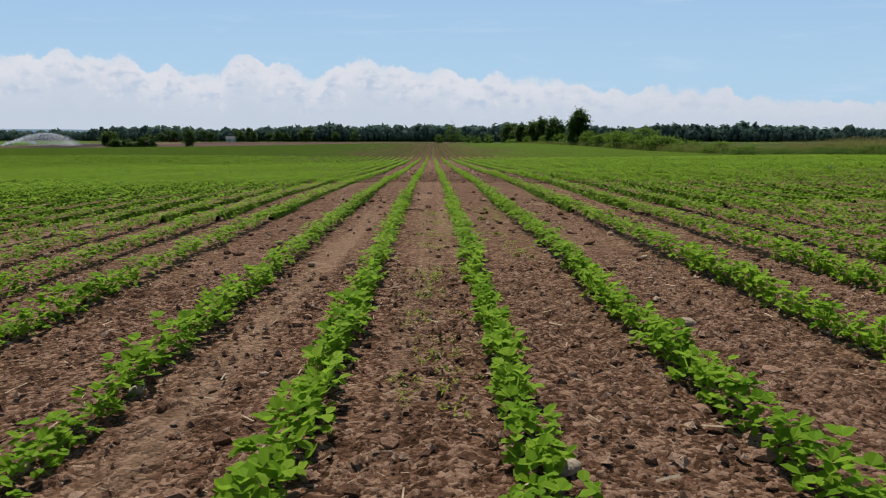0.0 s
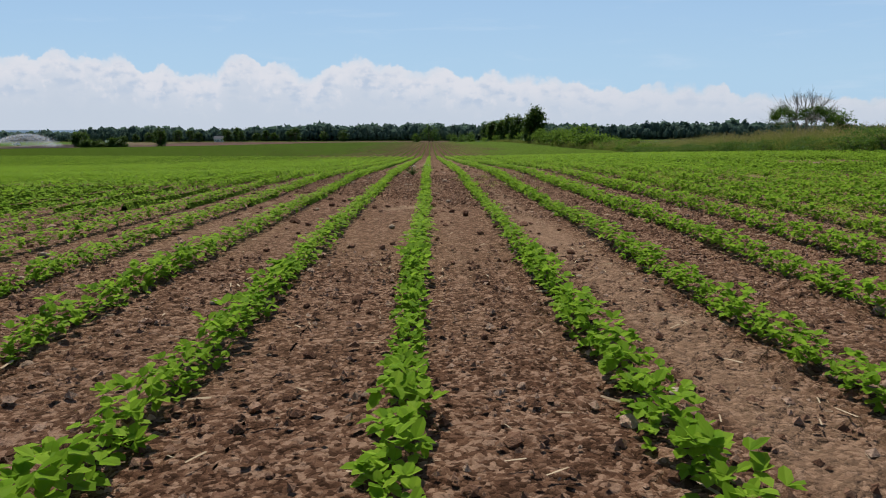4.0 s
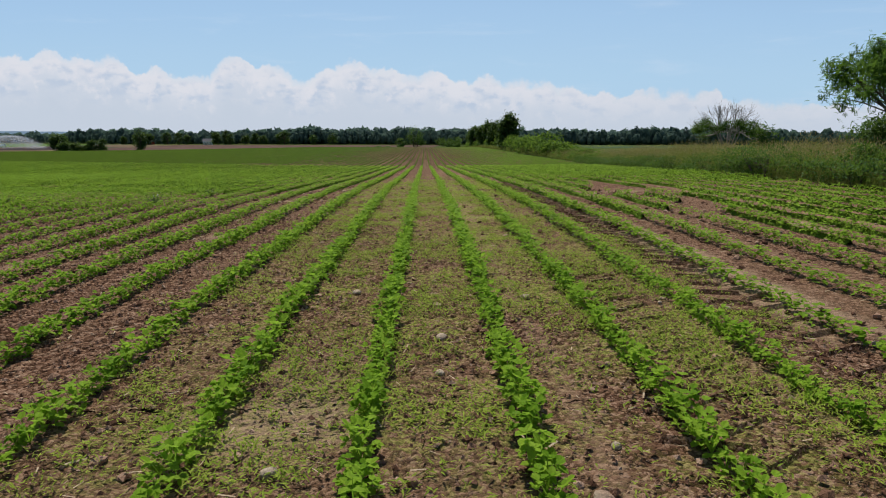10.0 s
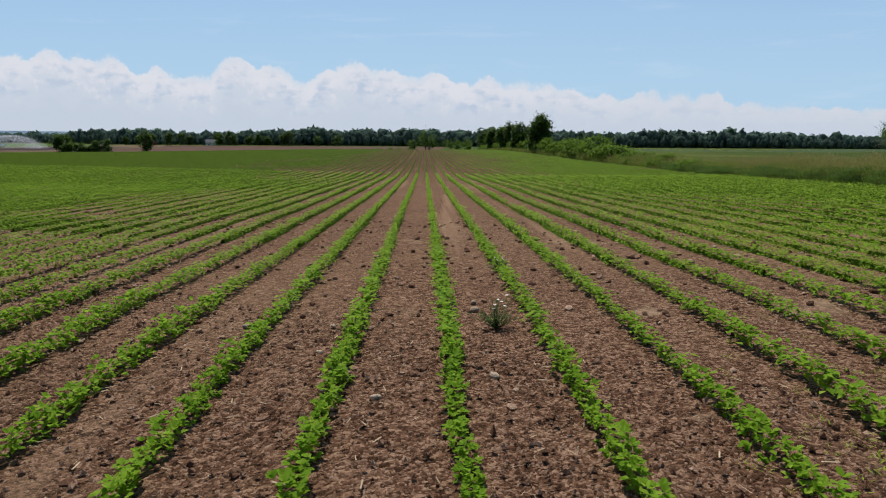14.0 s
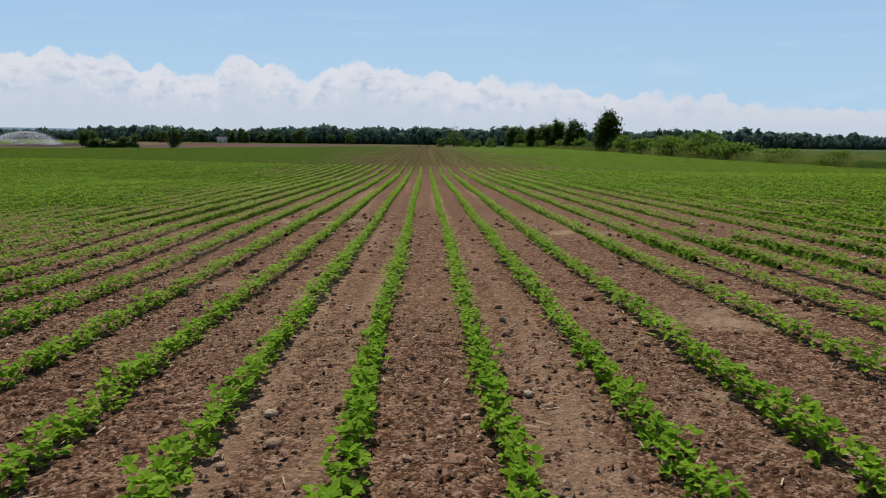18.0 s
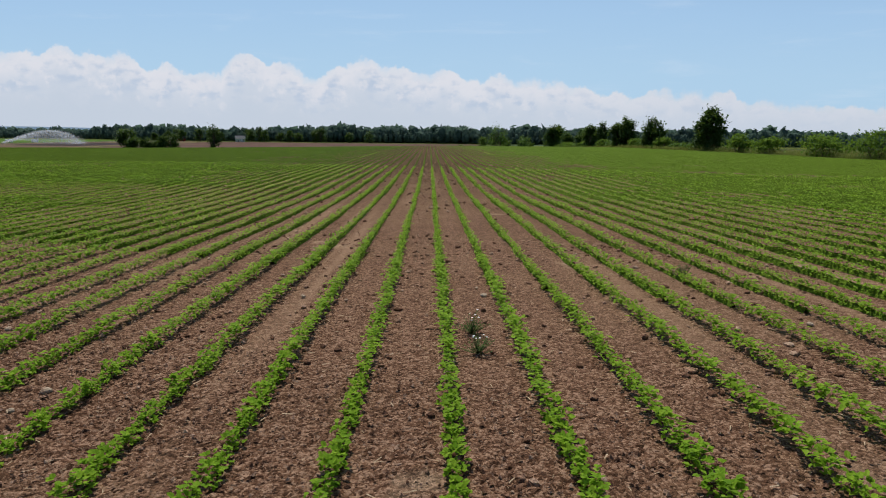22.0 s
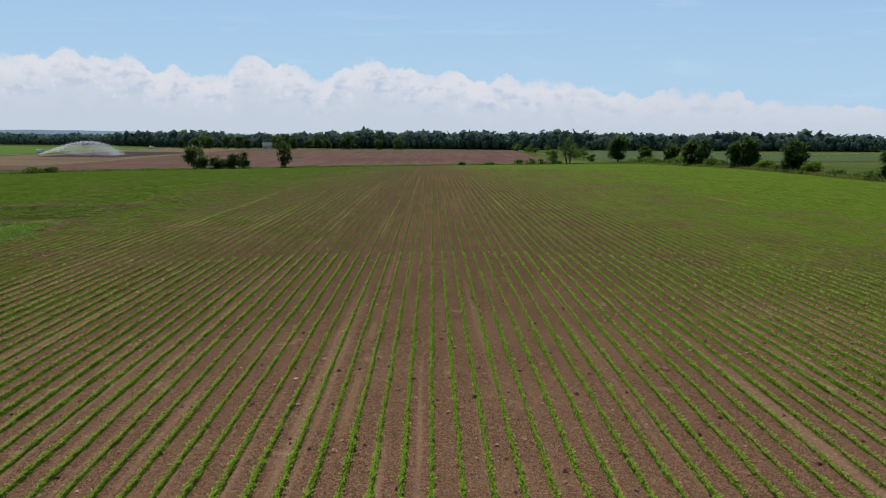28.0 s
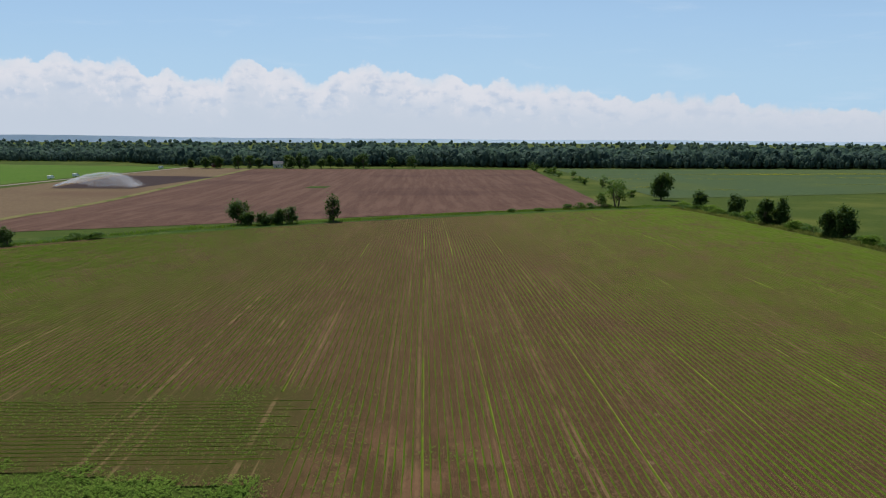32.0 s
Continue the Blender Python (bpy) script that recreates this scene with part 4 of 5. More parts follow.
MAYWEED = [mayweed_parts(i) for i in range(4)]
for i, (a, b, sz, white) in enumerate([(10.13, 17.0, 1.25, 1), (10.45, 19.6, .9, 1), (-14.98, 30.0, 1.0, 0), (-15.43, 28.9, 1.0, 0), (-22.12, 35.6, 1.1, 1), (-22.1, 34.95, 1.0, 1), (2.96, 18.7, .9, 0), (-10.15, 26.4, 1.15, 0),
                                       (-13.3, 28.0, .85, 0), (-18.8, 38.3, 1.1, 0), (-20.0, 32.0, .85, 0), (5.85, 18.7, .8, 0), (-36.5, 43.4, .7, 0), (-16.6, 30.4, .9, 0), (-15.9, 31.2, .8, 0)]):
    t = thing("mayweed", "feathery grey-green mayweed with small white flowers" if white else "feathery grey-green weed standing between bean plants", "weed", a, b, float(land(a, b) + tilth(a, b)) - .004, "larger weeds among the rows")
    t.rotation_euler, t.scale = (0, 0, i * 1.7), (sz, sz, sz)
    leaves_, heads = MAYWEED[i % 4]
    part("leaves", leaves_, M_MAYWEED, t)
    for me in heads if white else []:
        part("flower", me, M_WHITE, t, "small white flower head")

# lines of yellow-green weeds along some lanes of the far field
lanes = []
for i, (lane, y0, y1, half) in enumerate([(-92, 64, 230, .10), (-77, 88, 250, .08), (-70, 62, 300, .085), (-58, 90, 260, .07), (-45, 80, 280, .08), (-31, 90, 300, .09), (-14, 80, 310, .07)]):
    xr = (round(lane / ROW) + .25) * ROW
    ly = np.arange(max(y0, 124 if xr < -86 else y0), y1, 1.6)
    lx = xr + .12 * (value_noise(ly, ly * 0 + i, 6, 71) - .5)
    k = np.clip(value_noise(ly, ly * 0 + i, 22, 72) * 1.9 - .5, .08, 1)
    lanes.append(ribbon(lx, ly, half * k, .05 * k))
tagged(new("lane_weeds", mesh_of("lane_weeds", *joined(*lanes), M_WEED)), "lines of yellow-green weeds along the lanes", "weeds", "", "stuff")
r = np.random.RandomState(73)
x, y = -83 + r.normal(0, 8.5, 26000), r.uniform(64, 126, 26000)
s = r.rand(len(x)) < 1.5 * (.65 * value_noise(x, y, 5.0, 74) + .35 * value_noise(x, y * .3, 1.6, 75) - .46) * np.exp(-((y - 97) / 26) ** 4)
s &= ~inside(GRASS_PATCH, x, y)
hx_, hy_ = r.uniform(-150, -90, 9000), r.uniform(110, 126, 9000)
hs = (value_noise(hx_, hy_, 4.0, 76) > .42) & ~inside(GRASS_PATCH, hx_, hy_)
x, y = np.concatenate([x[s], hx_[hs]]), np.concatenate([y[s], hy_[hs]])
v, f = joined(*mix_scatter(CLUMPS, x, y, land(x, y) - .03, r.uniform(.6, 1.5, len(x)), r))
tagged(new("corner_weeds", mesh_of("corner_weeds", v, f, M_PATCH)), "green weeds spreading from the grass patch", "weeds", "", "stuff")

# ---- trees ----
def tree(x, y, h, w, label, mat, seed, base=0.2, leaves=2600, size=0.22, clumps=34, name="tree", bare=0.0, lean=0.0, thick=0.028, cat="tree", group="", stems=1, tight=1.0):
    """A tree or bush: tapered trunk and limbs, and a crown of many small leaves in uneven clumps."""
    r = np.random.RandomState(seed)
    z0 = float(land(x, y))
    t = thing(name, label, cat, x, y, z0 - .03, group)
    # clump centres in an egg-shaped crown
    cs = []
    while len(cs) < clumps:
        p = r.uniform(-1, 1, 3)
        q = np.linalg.norm(p)
        if .35 < q < 1 and r.rand() < q:
            cs.append(p)
    cs = np.array(cs)
    cz = h * (base + (1 - base) * (.5 + .5 * cs[:, 2] * .88))
    taper = 1 - .35 * np.clip(cs[:, 2], -1, 1)
    cx, cy = cs[:, 0] * w / 2 * .82 * taper ** .6 + lean * cz, cs[:, 1] * w / 2 * .82 * taper ** .6
    C = np.stack([cx, cy, cz], 1)
    limbs = []
    top = np.array((lean * h * .55, 0, h * .62))
    rt = h * thick
    for i in range(stems):
        off = np.array((math.cos(i * 2.2) * w * .08 * (stems > 1), math.sin(i * 2.2) * w * .08 * (stems > 1), 0))
        mid = top * .5 + off * 2 + np.array((r.uniform(-.03, .03) * h, r.uniform(-.03, .03) * h, 0))
        limbs += [tube(off, mid, rt, rt * .75, 8), tube(mid, top + off * 3, rt * .75, rt * .3, 8)]
    for c in C[:: max(1, int(len(C) / 22))]:
        f0 = r.uniform(.35, .95)
        p = top * min(f0, c[2] / (h * .62) * .75)
        m = (p + c) / 2 + np.array((0, 0, -.04 * h))
        limbs += [tube(p, m, rt * .33, rt * .2, 5), tube(m, c, rt * .2, rt * .07, 5)]
    if bare:
        for i in range(int(70 * bare)):
            c = C[r.randint(len(C))]
            e = c + np.array((c[0] * .35 + r.uniform(-.3, .3), c[1] * .35 + r.uniform(-.3, .3), r.uniform(.3, 1.0))) * h / 5
            m = (c + e) / 2 + r.uniform(-.08, .08, 3)
            limbs += [tube(c * .85, m, .018, .012, 4), tube(m, e, .012, .004, 4)]
            for _ in range(2):
                limbs.append(tube(m, e + r.uniform(-.35, .35, 3), .009, .003, 4))
    part("trunk", mesh_of("trunk", *joined(*limbs), M_BARK, True), M_BARK, t, "brown bark trunk with limbs")
    # leaves
    per = r.multinomial(leaves, r.dirichlet(np.full(len(C), 3.0)))
    pos = np.concatenate([c + r.normal(0, 1, (k, 3)) * np.array((w * .115, w * .115, h * .065)) * tight for c, k in zip(C, per)])
    pos[:, 2] = np.clip(pos[:, 2], .12, None)
    L = leaf((0, 0, 0), 0, 0, 1, .62)
    far = size >= .3
    v, f = spread(L[[0, 1, 3, 5]] if far else L, np.array([(0, 1, 2, 3)]) if far else LEAF_F, pos, r.uniform(0, 6.28, len(pos)), (1.6 if far else 1.45) * size * r.uniform(.6, 1.3, len(pos)), r.uniform(-1.3, .7, len(pos)))
    part("crown", mesh_of("crown", v, f, mat), mat, t)
    return t


def fan_shrub(x, y, h, w, seed):
    """A half-dead shrub: stems that fan out and fork to fine bare twigs, with leaves lower down."""
    r = random.Random(seed)
    t = thing("shrub", "half-dead shrub with bare twigs above leaves", "shrub", x, y, float(land(x, y)) - .03, "hedge trees")
    limbs, tips = [], []

    def dome(a, q, k):
        """A point of the rounded crown: bearing a, q from the middle (0) to the rim (1), k of the way out."""
        return np.array((math.cos(a) * q * w * .5 * k, math.sin(a) * q * w * .5 * k, h * (.30 + .66 * math.sqrt(max(0.0, 1 - q * q)) * k)))

    for i in range(8):
        a0 = i * 2.4
        fork = dome(a0, .25 + .6 * r.random(), .42)
        low = fork * (.45, .45, .55) + np.array((r.uniform(-.1, .1), r.uniform(-.1, .1), 0))
        limbs += [tube((math.cos(a0) * .12, math.sin(a0) * .12, 0), low, .05, .042, 6), tube(low, fork, .042, .03, 6)]
        for _ in range(8):
            mid = dome(a0 + r.gauss(0, .8), min(1.0, r.random() ** .6), .74)
            limbs.append(tube(fork, mid, .024, .014, 5))
            tips.append(mid)
            for _ in range(3):
                end = mid + np.array((mid[0] * .30, mid[1] * .30, .26 * h * max(.1, mid[2] / h - .25))) + np.array([r.gauss(0, .16) for _ in range(3)])
                knee = (mid + end) / 2 + np.array([r.gauss(0, .04) for _ in range(3)])
                limbs += [tube(mid, knee, .011, .008, 3), tube(knee, end, .008, .003, 3)]
                for _ in range(2):
                    limbs.append(tube(knee, end + np.array([r.gauss(0, .13) for _ in range(3)]), .006, .003, 3))
    part("stem", mesh_of("stem", *joined(*limbs), M_DEADWOOD, True), M_DEADWOOD, t, "bare weathered grey branches")
    rr = np.random.RandomState(seed)
    tp = np.array([q for q in tips if h * (.44 - .10 * (q[0] > w * .2)) < q[2] < h * .68])
    pos = tp[rr.randint(0, len(tp), 7600)] * (1.06, 1.06, 1) + rr.normal(0, 1, (7600, 3)) * (.19, .19, .13)
    v, f = spread(leaf((0, 0, 0), 0, 0, 1, .62), LEAF_F, pos, rr.uniform(0, 6.28, len(pos)), rr.uniform(.07, .13, len(pos)), rr.uniform(-1.2, .6, len(pos)))
    part("foliage", mesh_of("foliage", v, f, M_TREE), M_TREE, t, "small green leaves")


def frond(pairs=5):
    """A feathery leaf: pairs of narrow leaflets along a drooping stalk of unit length."""
    vs, fs = [], []
    for i in range(pairs):
        t = .22 + .7 * i / (pairs - 1)
        for side in (-1, 1):
            c = np.array((0, t, -.35 * t * t))
            ln = .34 * (1 - .35 * abs(t - .5))
            tip = c + np.array((side * ln, ln * .45, -.10))
            m = (c + tip) / 2
            vs += [c, m + (0, .125, .03), tip, m - (0, .125, -.01)]
            fs.append([len(vs) - 4 + k for k in range(4)])
    return np.array(vs), np.array(fs)


def sumac(x, y, h, w, seed):
    """An open umbrella of forking stems with tufts of feathery leaves at their ends, and bare twigs beneath."""
    r = np.random.RandomState(seed)
    t = thing("tree", "open sumac tree with feathery green leaf tufts", "tree", x, y, float(land(x, y)) - .03, "hedge trees")
    limbs, tufts = [], []
    for i in range(13):
        a = i * 2.4 + r.uniform(-.3, .3)
        rad = w * .5 * math.sqrt((i + .6) / 13)
        fork = np.array((math.cos(a) * rad * .42, math.sin(a) * rad * .42, h * r.uniform(.42, .52)))
        low = fork * (.4, .4, .5) + r.uniform(-.1, .1, 3)
        limbs += [tube((fork[0] * .15, fork[1] * .15, 0), low, .055, .045, 6), tube(low, fork, .045, .033, 6)]
        for j in range(4):
            e = np.array((math.cos(a) * rad, math.sin(a) * rad, 0)) + np.append(r.normal(0, w * .075, 2), 0)
            q = min(1.0, np.linalg.norm(e[:2]) / (w * .55))
            e[2] = h * (.50 + .42 * math.sqrt(1 - q * q * .96)) + r.uniform(-.35, .2)
            m = (fork + e) / 2 + r.uniform(-.15, .15, 3)
            limbs += [tube(fork, m, .028, .02, 5), tube(m, e, .02, .012, 5)]
            for k in range(4):
                p = e + r.normal(0, .26, 3) * (1, 1, .6)
                limbs.append(tube(m + (e - m) * r.uniform(.3, .9), p, .011, .006, 4))
                tufts.append(p)
            for k in range(3):
                d = m + r.normal(0, .35, 3)
                limbs.append(tube(m, d, .009, .003, 3))
    for i in range(34):
        p = np.append(r.normal(0, w * .12, 2), r.uniform(.3, h * .46))
        tufts.append(p + np.array((-w * .1, 0, 0)))
        limbs.append(tube((p[0] * .3, p[1] * .3, p[2] * .7), tufts[-1], .012, .006, 4))
    part("trunk", mesh_of("trunk", *joined(*limbs), M_BARK, True), M_BARK, t, "grey-brown forking stems and bare twigs")
    tufts = np.repeat(np.array(tufts), 38, 0)
    pos = tufts + r.normal(0, .15, tufts.shape)
    v, f = spread(*frond(), pos, r.uniform(0, 6.28, len(pos)), r.uniform(.12, .23, len(pos)), r.uniform(-1.1, .5, len(pos)))
    part("crown", mesh_of("crown", v, f, M_SUMAC), M_SUMAC, t)


TROW = "trees along the field edge"
tree(37, 165.3, 9.3, 6.2, "dark green dense oval tree on the field edge", M_DARKTREE, 1, .01, 5200, .46, 54, group=TROW, tight=.85)
tree(38.6, 204.3, 8.4, 6.2, "dark green rounded tree on the field edge", M_DARKTREE, 2, .01, 3600, 0.46, 36, group=TROW, tight=.85)
tree(38.9, 228.0, 10.6, 5.8, "tall dark green tree on the field edge", M_DARKTREE, 3, .01, 3600, 0.49, 36, group=TROW, tight=.85)
tree(36.6, 231.5, 8.6, 4.6, "dark green tree beside a taller one", M_DARKTREE, 4, .01, 2600, 0.49, 30, group=TROW, tight=.85)
tree(39.5, 260.3, 9.6, 5.8, "dark green tree on the field edge", M_DARKTREE, 5, .01, 2800, 0.51, 34, group=TROW, tight=.85)
tree(36.4, 264.5, 9.0, 5.6, "dark green tree close beside its neighbour", M_DARKTREE, 6, .01, 2600, 0.51, 30, group=TROW, tight=.85)
tree(40.5, 293, 9.2, 6.3, "dark green tree on the field edge", M_DARKTREE, 7, .01, 2600, 0.54, 34, group=TROW, tight=.85)
tree(41.3, 326.5, 8.6, 6.7, "dark green rounded tree near the ditch", M_DARKTREE, 8, .02, 2600, 0.54, 34, group=TROW, tight=.85)
tree(46, 383, 15.0, 11.9, "large dark green broad tree beyond the ditch", M_DARKTREE, 9, .01, 3600, 0.77, 44, group=TROW, tight=.85)
tree(11, 344, 13.5, 9.0, "thin grey-green willow at the ditch", M_TREE, 10, .1, 1300, .45, 26, group="trees along the ditch", stems=2)
tree(3.5, 342, 7.0, 6.0, "small grey-green tree at the ditch", M_TREE, 11, .05, 900, .45, 20, group="trees along the ditch")
tree(-110, 291, 10.8, 5.6, "lone slender green tree at the ditch", M_DARKTREE, 12, .06, 1500, .5, 26, group="trees along the ditch")
tree(-142.5, 287, 10.0, 8.0, "broad dark green tree at the ditch", M_DARKTREE, 13, .06, 2600, .52, 34, group="trees along the ditch")
for i, (a, b, hh, ww) in enumerate([(-138.5, 283, 5.0, 7.0), (-133, 282, 5.5, 5.0), (-131, 285, 3.8, 4.6), (-127.6, 284, 6.2, 4.4), (-124.5, 285.5, 6.8, 5.8), (-194.5, 238, 5.6, 5.0)]):
    tree(a, b, hh, ww, "round green bush beside the ditch", M_DARKTREE, 30 + i, .02, 1300, .46, 26, "bush", cat="bush", group="bushes along the ditch", stems=3)
for i, (a, b, hh, ww) in enumerate([(-182, 251, 2.2, 6), (-176, 252, 2.0, 5), (-14, 334, 2.6, 5), (-8, 336, 3.0, 6), (-2, 337, 3.4, 6), (4, 338, 2.6, 5), (-40, 322, 1.6, 4), (-28, 326, 1.8, 4)]):
    tree(a, b, hh, ww, "low dark green bush in the ditch grass", M_TREE, 50 + i, .0, 700, .34, 16, "bush", cat="bush", group="bushes along the ditch", stems=3)
for i, (a, b, hh, ww) in enumerate([(36.2, 150, 3.6, 5), (36.8, 140, 3.0, 6), (36.2, 124, 3.6, 7), (37, 113, 3.8, 8), (36.6, 104, 2.8, 6), (39, 196, 3.2, 5), (38, 216, 3.0, 5), (37, 248, 3.0, 5), (38, 278, 3.2, 6), (38.5, 309, 3.4, 7), (37, 300, 2.6, 5), (40, 340, 3.0, 6)]):
    tree(a, b, hh, ww, "light green leafy bush on the field edge", M_BUSH, 70 + i, .02, 1500, .30, 26, "bush", cat="bush", group="bushes along the field edge", stems=3)
for i in range(30):
    b = 158 + i * 6.2 + (i * 31 % 7) * .5
    tree(float(field_right(b)) + 3.0 + (i * 23 % 9) * .25, b, 1.3 + (i * 17 % 6) * .28, 3.4 + (i * 13 % 5) * .6, "low tangled hedge bush between the edge trees", M_TREE, 500 + i, .0, 420, .34, 16, "bush", cat="bush", group="bushes along the field edge", stems=3)
sumac(33.4, 25.3, 4.75, 6.0, 90)
tree(34.2, 25.4, 3.0, 4.6, "tall dark bush behind the shady one", M_DARKTREE, 94, .0, 9000, .075, 60, "bush", cat="bush", stems=4, group="hedge bushes", tight=.75)
tree(31.4, 22.4, 2.3, 3.7, "dense shady bush under the sumac tree", M_DARKTREE, 91, .0, 14000, .062, 80, "bush", cat="bush", stems=4, group="hedge bushes", tight=.7)
for i, (a, b, hh, ww) in enumerate([(33.2, 52, 1.1, 3.2), (33.6, 60, 1.0, 3.0), (34.6, 69, 1.3, 4.0), (35.4, 80, 1.5, 4.4), (33.4, 36, 1.0, 2.6), (31.0, 30, 1.1, 2.6), (36.2, 91, 1.7, 5.0)]):
    tree(a, b, hh, ww, "low rounded green bush in the tall grass", M_BUSH, 95 + i, .0, 1500, .11 + b * .0006, 22, "bush", cat="bush", stems=3, group="hedge bushes")
for i in range(38):
    b = 12.0 + i * 1.6 + (i * 37 % 5) * .3
    a = float(field_right(b)) + .65 + (i * 29 % 7) * .10
    tree(a, b, .80 + (i * 17 % 5) * .10 - (.30 if b > 30 else 0), 1.7 + (i * 13 % 4) * .5, "low dark green bush at the foot of the tall grass", M_TREE, 400 + i, .0, 2200, .048, 24, "bush", cat="bush", stems=3, group="hedge bushes")
fan_shrub(35.6, 44.1, 4.2, 5.6, 92)
tree(37.6, 43.2, 2.7, 2.0, "small green shrub beside a half-dead one", M_TREE, 93, .1, 900, .14, 18, stems=3, group="hedge trees")
for i in range(14):
    b = 400 + i * 24
    a = 39 - i * .6 + (i * 37 % 7) - 3
    tree(a, b, 5 + (i * 13 % 5), 5 + (i * 7 % 4), "small hedgerow tree between the far fields", M_TREE, 110 + i, .08, 420, .6, 14, group="far hedgerow trees")

# ---- tall grass of the hedge, ditch and grass patch ----
def grass_blades(name, xs, ys, hgt, mat, label, seed, wide=.02, n=5):
    r = np.random.RandomState(seed)
    vs, fs, m = [], [], len(xs)
    pos = np.stack([xs, ys, land(xs, ys) - .03], 1)
    out = []
    for i in range(n):
        lean = r.uniform(-1.0, 1.0)
        B = np.array([(-wide, 0, 0), (wide, 0, 0), (wide * .7, math.sin(lean) * .6, .62), (-wide * .7, math.sin(lean) * .6, .62)]) * (1, 1, 1)
        T = np.array([(-wide * .7, math.sin(lean) * .6, .62), (wide * .7, math.sin(lean) * .6, .62), (wide * .1, math.sin(lean) * 1.3, 1.0), (-wide * .1, math.sin(lean) * 1.3, 1.0)])
        j = pos + np.concatenate([r.normal(0, .16, (m, 2)), np.zeros((m, 1))], 1)
        size = hgt * r.uniform(.6, 1.15, m)
        out.append(spread(np.concatenate([B, T]), [(0, 1, 2, 3), (4, 5, 6, 7)], j, r.uniform(0, 6.28, m), size))
    v, f = joined(*out)
    return tagged(new(name, mesh_of(name, v, f, mat)), label, "grass", "", "stuff")


r = np.random.RandomState(77)
ys = np.concatenate([r.uniform(4, 60, 8000), r.uniform(60, 175, 3500)])
edge = field_right(ys)
xs = edge + .9 + r.rand(len(ys)) ** 2.0 * np.where(ys < 60, 8.0, 6.0)
hh = .20 + (.15 + .45 * value_noise(xs, ys, 3.0, 21) + .60 * value_noise(xs, ys, .9, 22)) * np.clip((xs - edge) / 1.6 + .02, 0, 1.15)
grass_blades("tall_grass", xs, ys, hh, M_HEDGE, "tall seeding grass along the field edge", 1, .007, 7)
q = (r.rand(len(xs)) < .9) & (xs > edge + 1.3)
hx_, hy_, hh_ = np.repeat(xs[q], 8), np.repeat(ys[q], 8), np.repeat(hh[q], 8)
hp = np.stack([hx_ + r.normal(0, .25, len(hx_)), hy_ + r.normal(0, .25, len(hx_)), land(hx_, hy_) + hh_ * r.uniform(.72, 1.12, len(hx_))], 1)
SEED = (np.array([(0, 0, -1), (.22, 0, 0), (0, .05, 1), (-.22, 0, 0)], float), np.array([(0, 1, 2, 3)]))
v, f = spread(*SEED, hp, r.uniform(0, 6.28, len(hp)), r.uniform(.03, .065, len(hp)), r.uniform(-.9, .9, len(hp)))
tagged(new("seed_heads", mesh_of("seed_heads", v, f, M_SEED)), "tan and pinkish seed heads of tall grass", "grass", "", "stuff")
q = r.rand(len(xs)) < .4
v, f = joined(*mix_scatter(CLUMPS, xs[q], ys[q], land(xs[q], ys[q]) + .2 * hh[q] * r.rand(q.sum()), hh[q] * r.uniform(.8, 1.5, q.sum()), r))
tagged(new("hedge_weeds", mesh_of("hedge_weeds", v, f, M_BUSH)), "dark green leafy weeds among the tall grass", "weeds", "", "stuff")
ys = r.uniform(175, 345, 5000)
xs = field_right(ys) + .4 + r.rand(len(ys)) * 5
grass_blades("rough_grass", xs, ys, .5 + .5 * r.rand(len(ys)), M_HEDGE, "rough green grass under the edge trees", 2, .08, 3)
xs = r.uniform(-262, 36, 5000)
ys = field_end(xs) + 1 + r.rand(len(xs)) * 9
drape("ditch_verge", [(-262, float(field_end(-262)) - 1), (-108, 287), (-108, 300), (-262, float(field_end(-262)) + 14)], 0.03, M_DITCH, "grassy green ditch bank", "grass bank", 30, 4)
drape("ditch_verge", [(-108, 287), (36, 338), (40, 352), (-108, 300)], 0.03, M_DITCH, "grassy green ditch bank", "grass bank", 30, 4)
grass_blades("ditch_grass", xs, ys, .35 + .6 * value_noise(xs, ys, 5, 23), M_BUSH, "bright green grass along the ditch", 3, .12, 3)
xs, ys = r.uniform(-124, -84.5, 26000), r.uniform(76, 113, 26000)
s = inside(GRASS_PATCH, xs - r.normal(0, .5, len(xs)), ys - r.normal(0, .4, len(xs)))
xs, ys = xs[s], ys[s]
sz = .9 + 2.0 * value_noise(xs, ys, 3.5, 25) ** 1.5
v, f = joined(*mix_scatter(CLUMPS, xs, ys, land(xs, ys) - .1, sz * r.uniform(.7, 1.2, len(xs)), r))
tagged(new("patch_grass", mesh_of("patch_grass", v, f, M_PATCH)), "lush green grass patch cut into the field", "grass", "", "stuff")

# ---- far woods ----
def wood_tree(seed, cards, high=1.0):
    """A small tree of the far woods: leaf masses round a crown of unit height."""
    r = np.random.RandomState(seed)
    out = []
    for i in range(cards):
        p = r.normal(0, 1, 3)
        p /= np.linalg.norm(p)
        q = p * r.uniform(.5, 1.12) * (1, 1, r.uniform(.8, 1.05))
        c = np.array((q[0] * .30, q[1] * .30, .54 + q[2] * .42))
        u = np.cross(p, r.normal(0, 1, 3))
        u /= np.linalg.norm(u)
        w = np.cross(p, u)
        a = (.92 if cards > 40 else 2.0) * r.uniform(.055, .13)
        out.append((np.array([c - u * a - w * a, c + u * a * 1.1 - w * a * .8, c + u * a + w * a + p * a * .4, c - u * a * .9 + w * a]), np.array([(0, 1, 2, 3)])))
    return joined(*out)


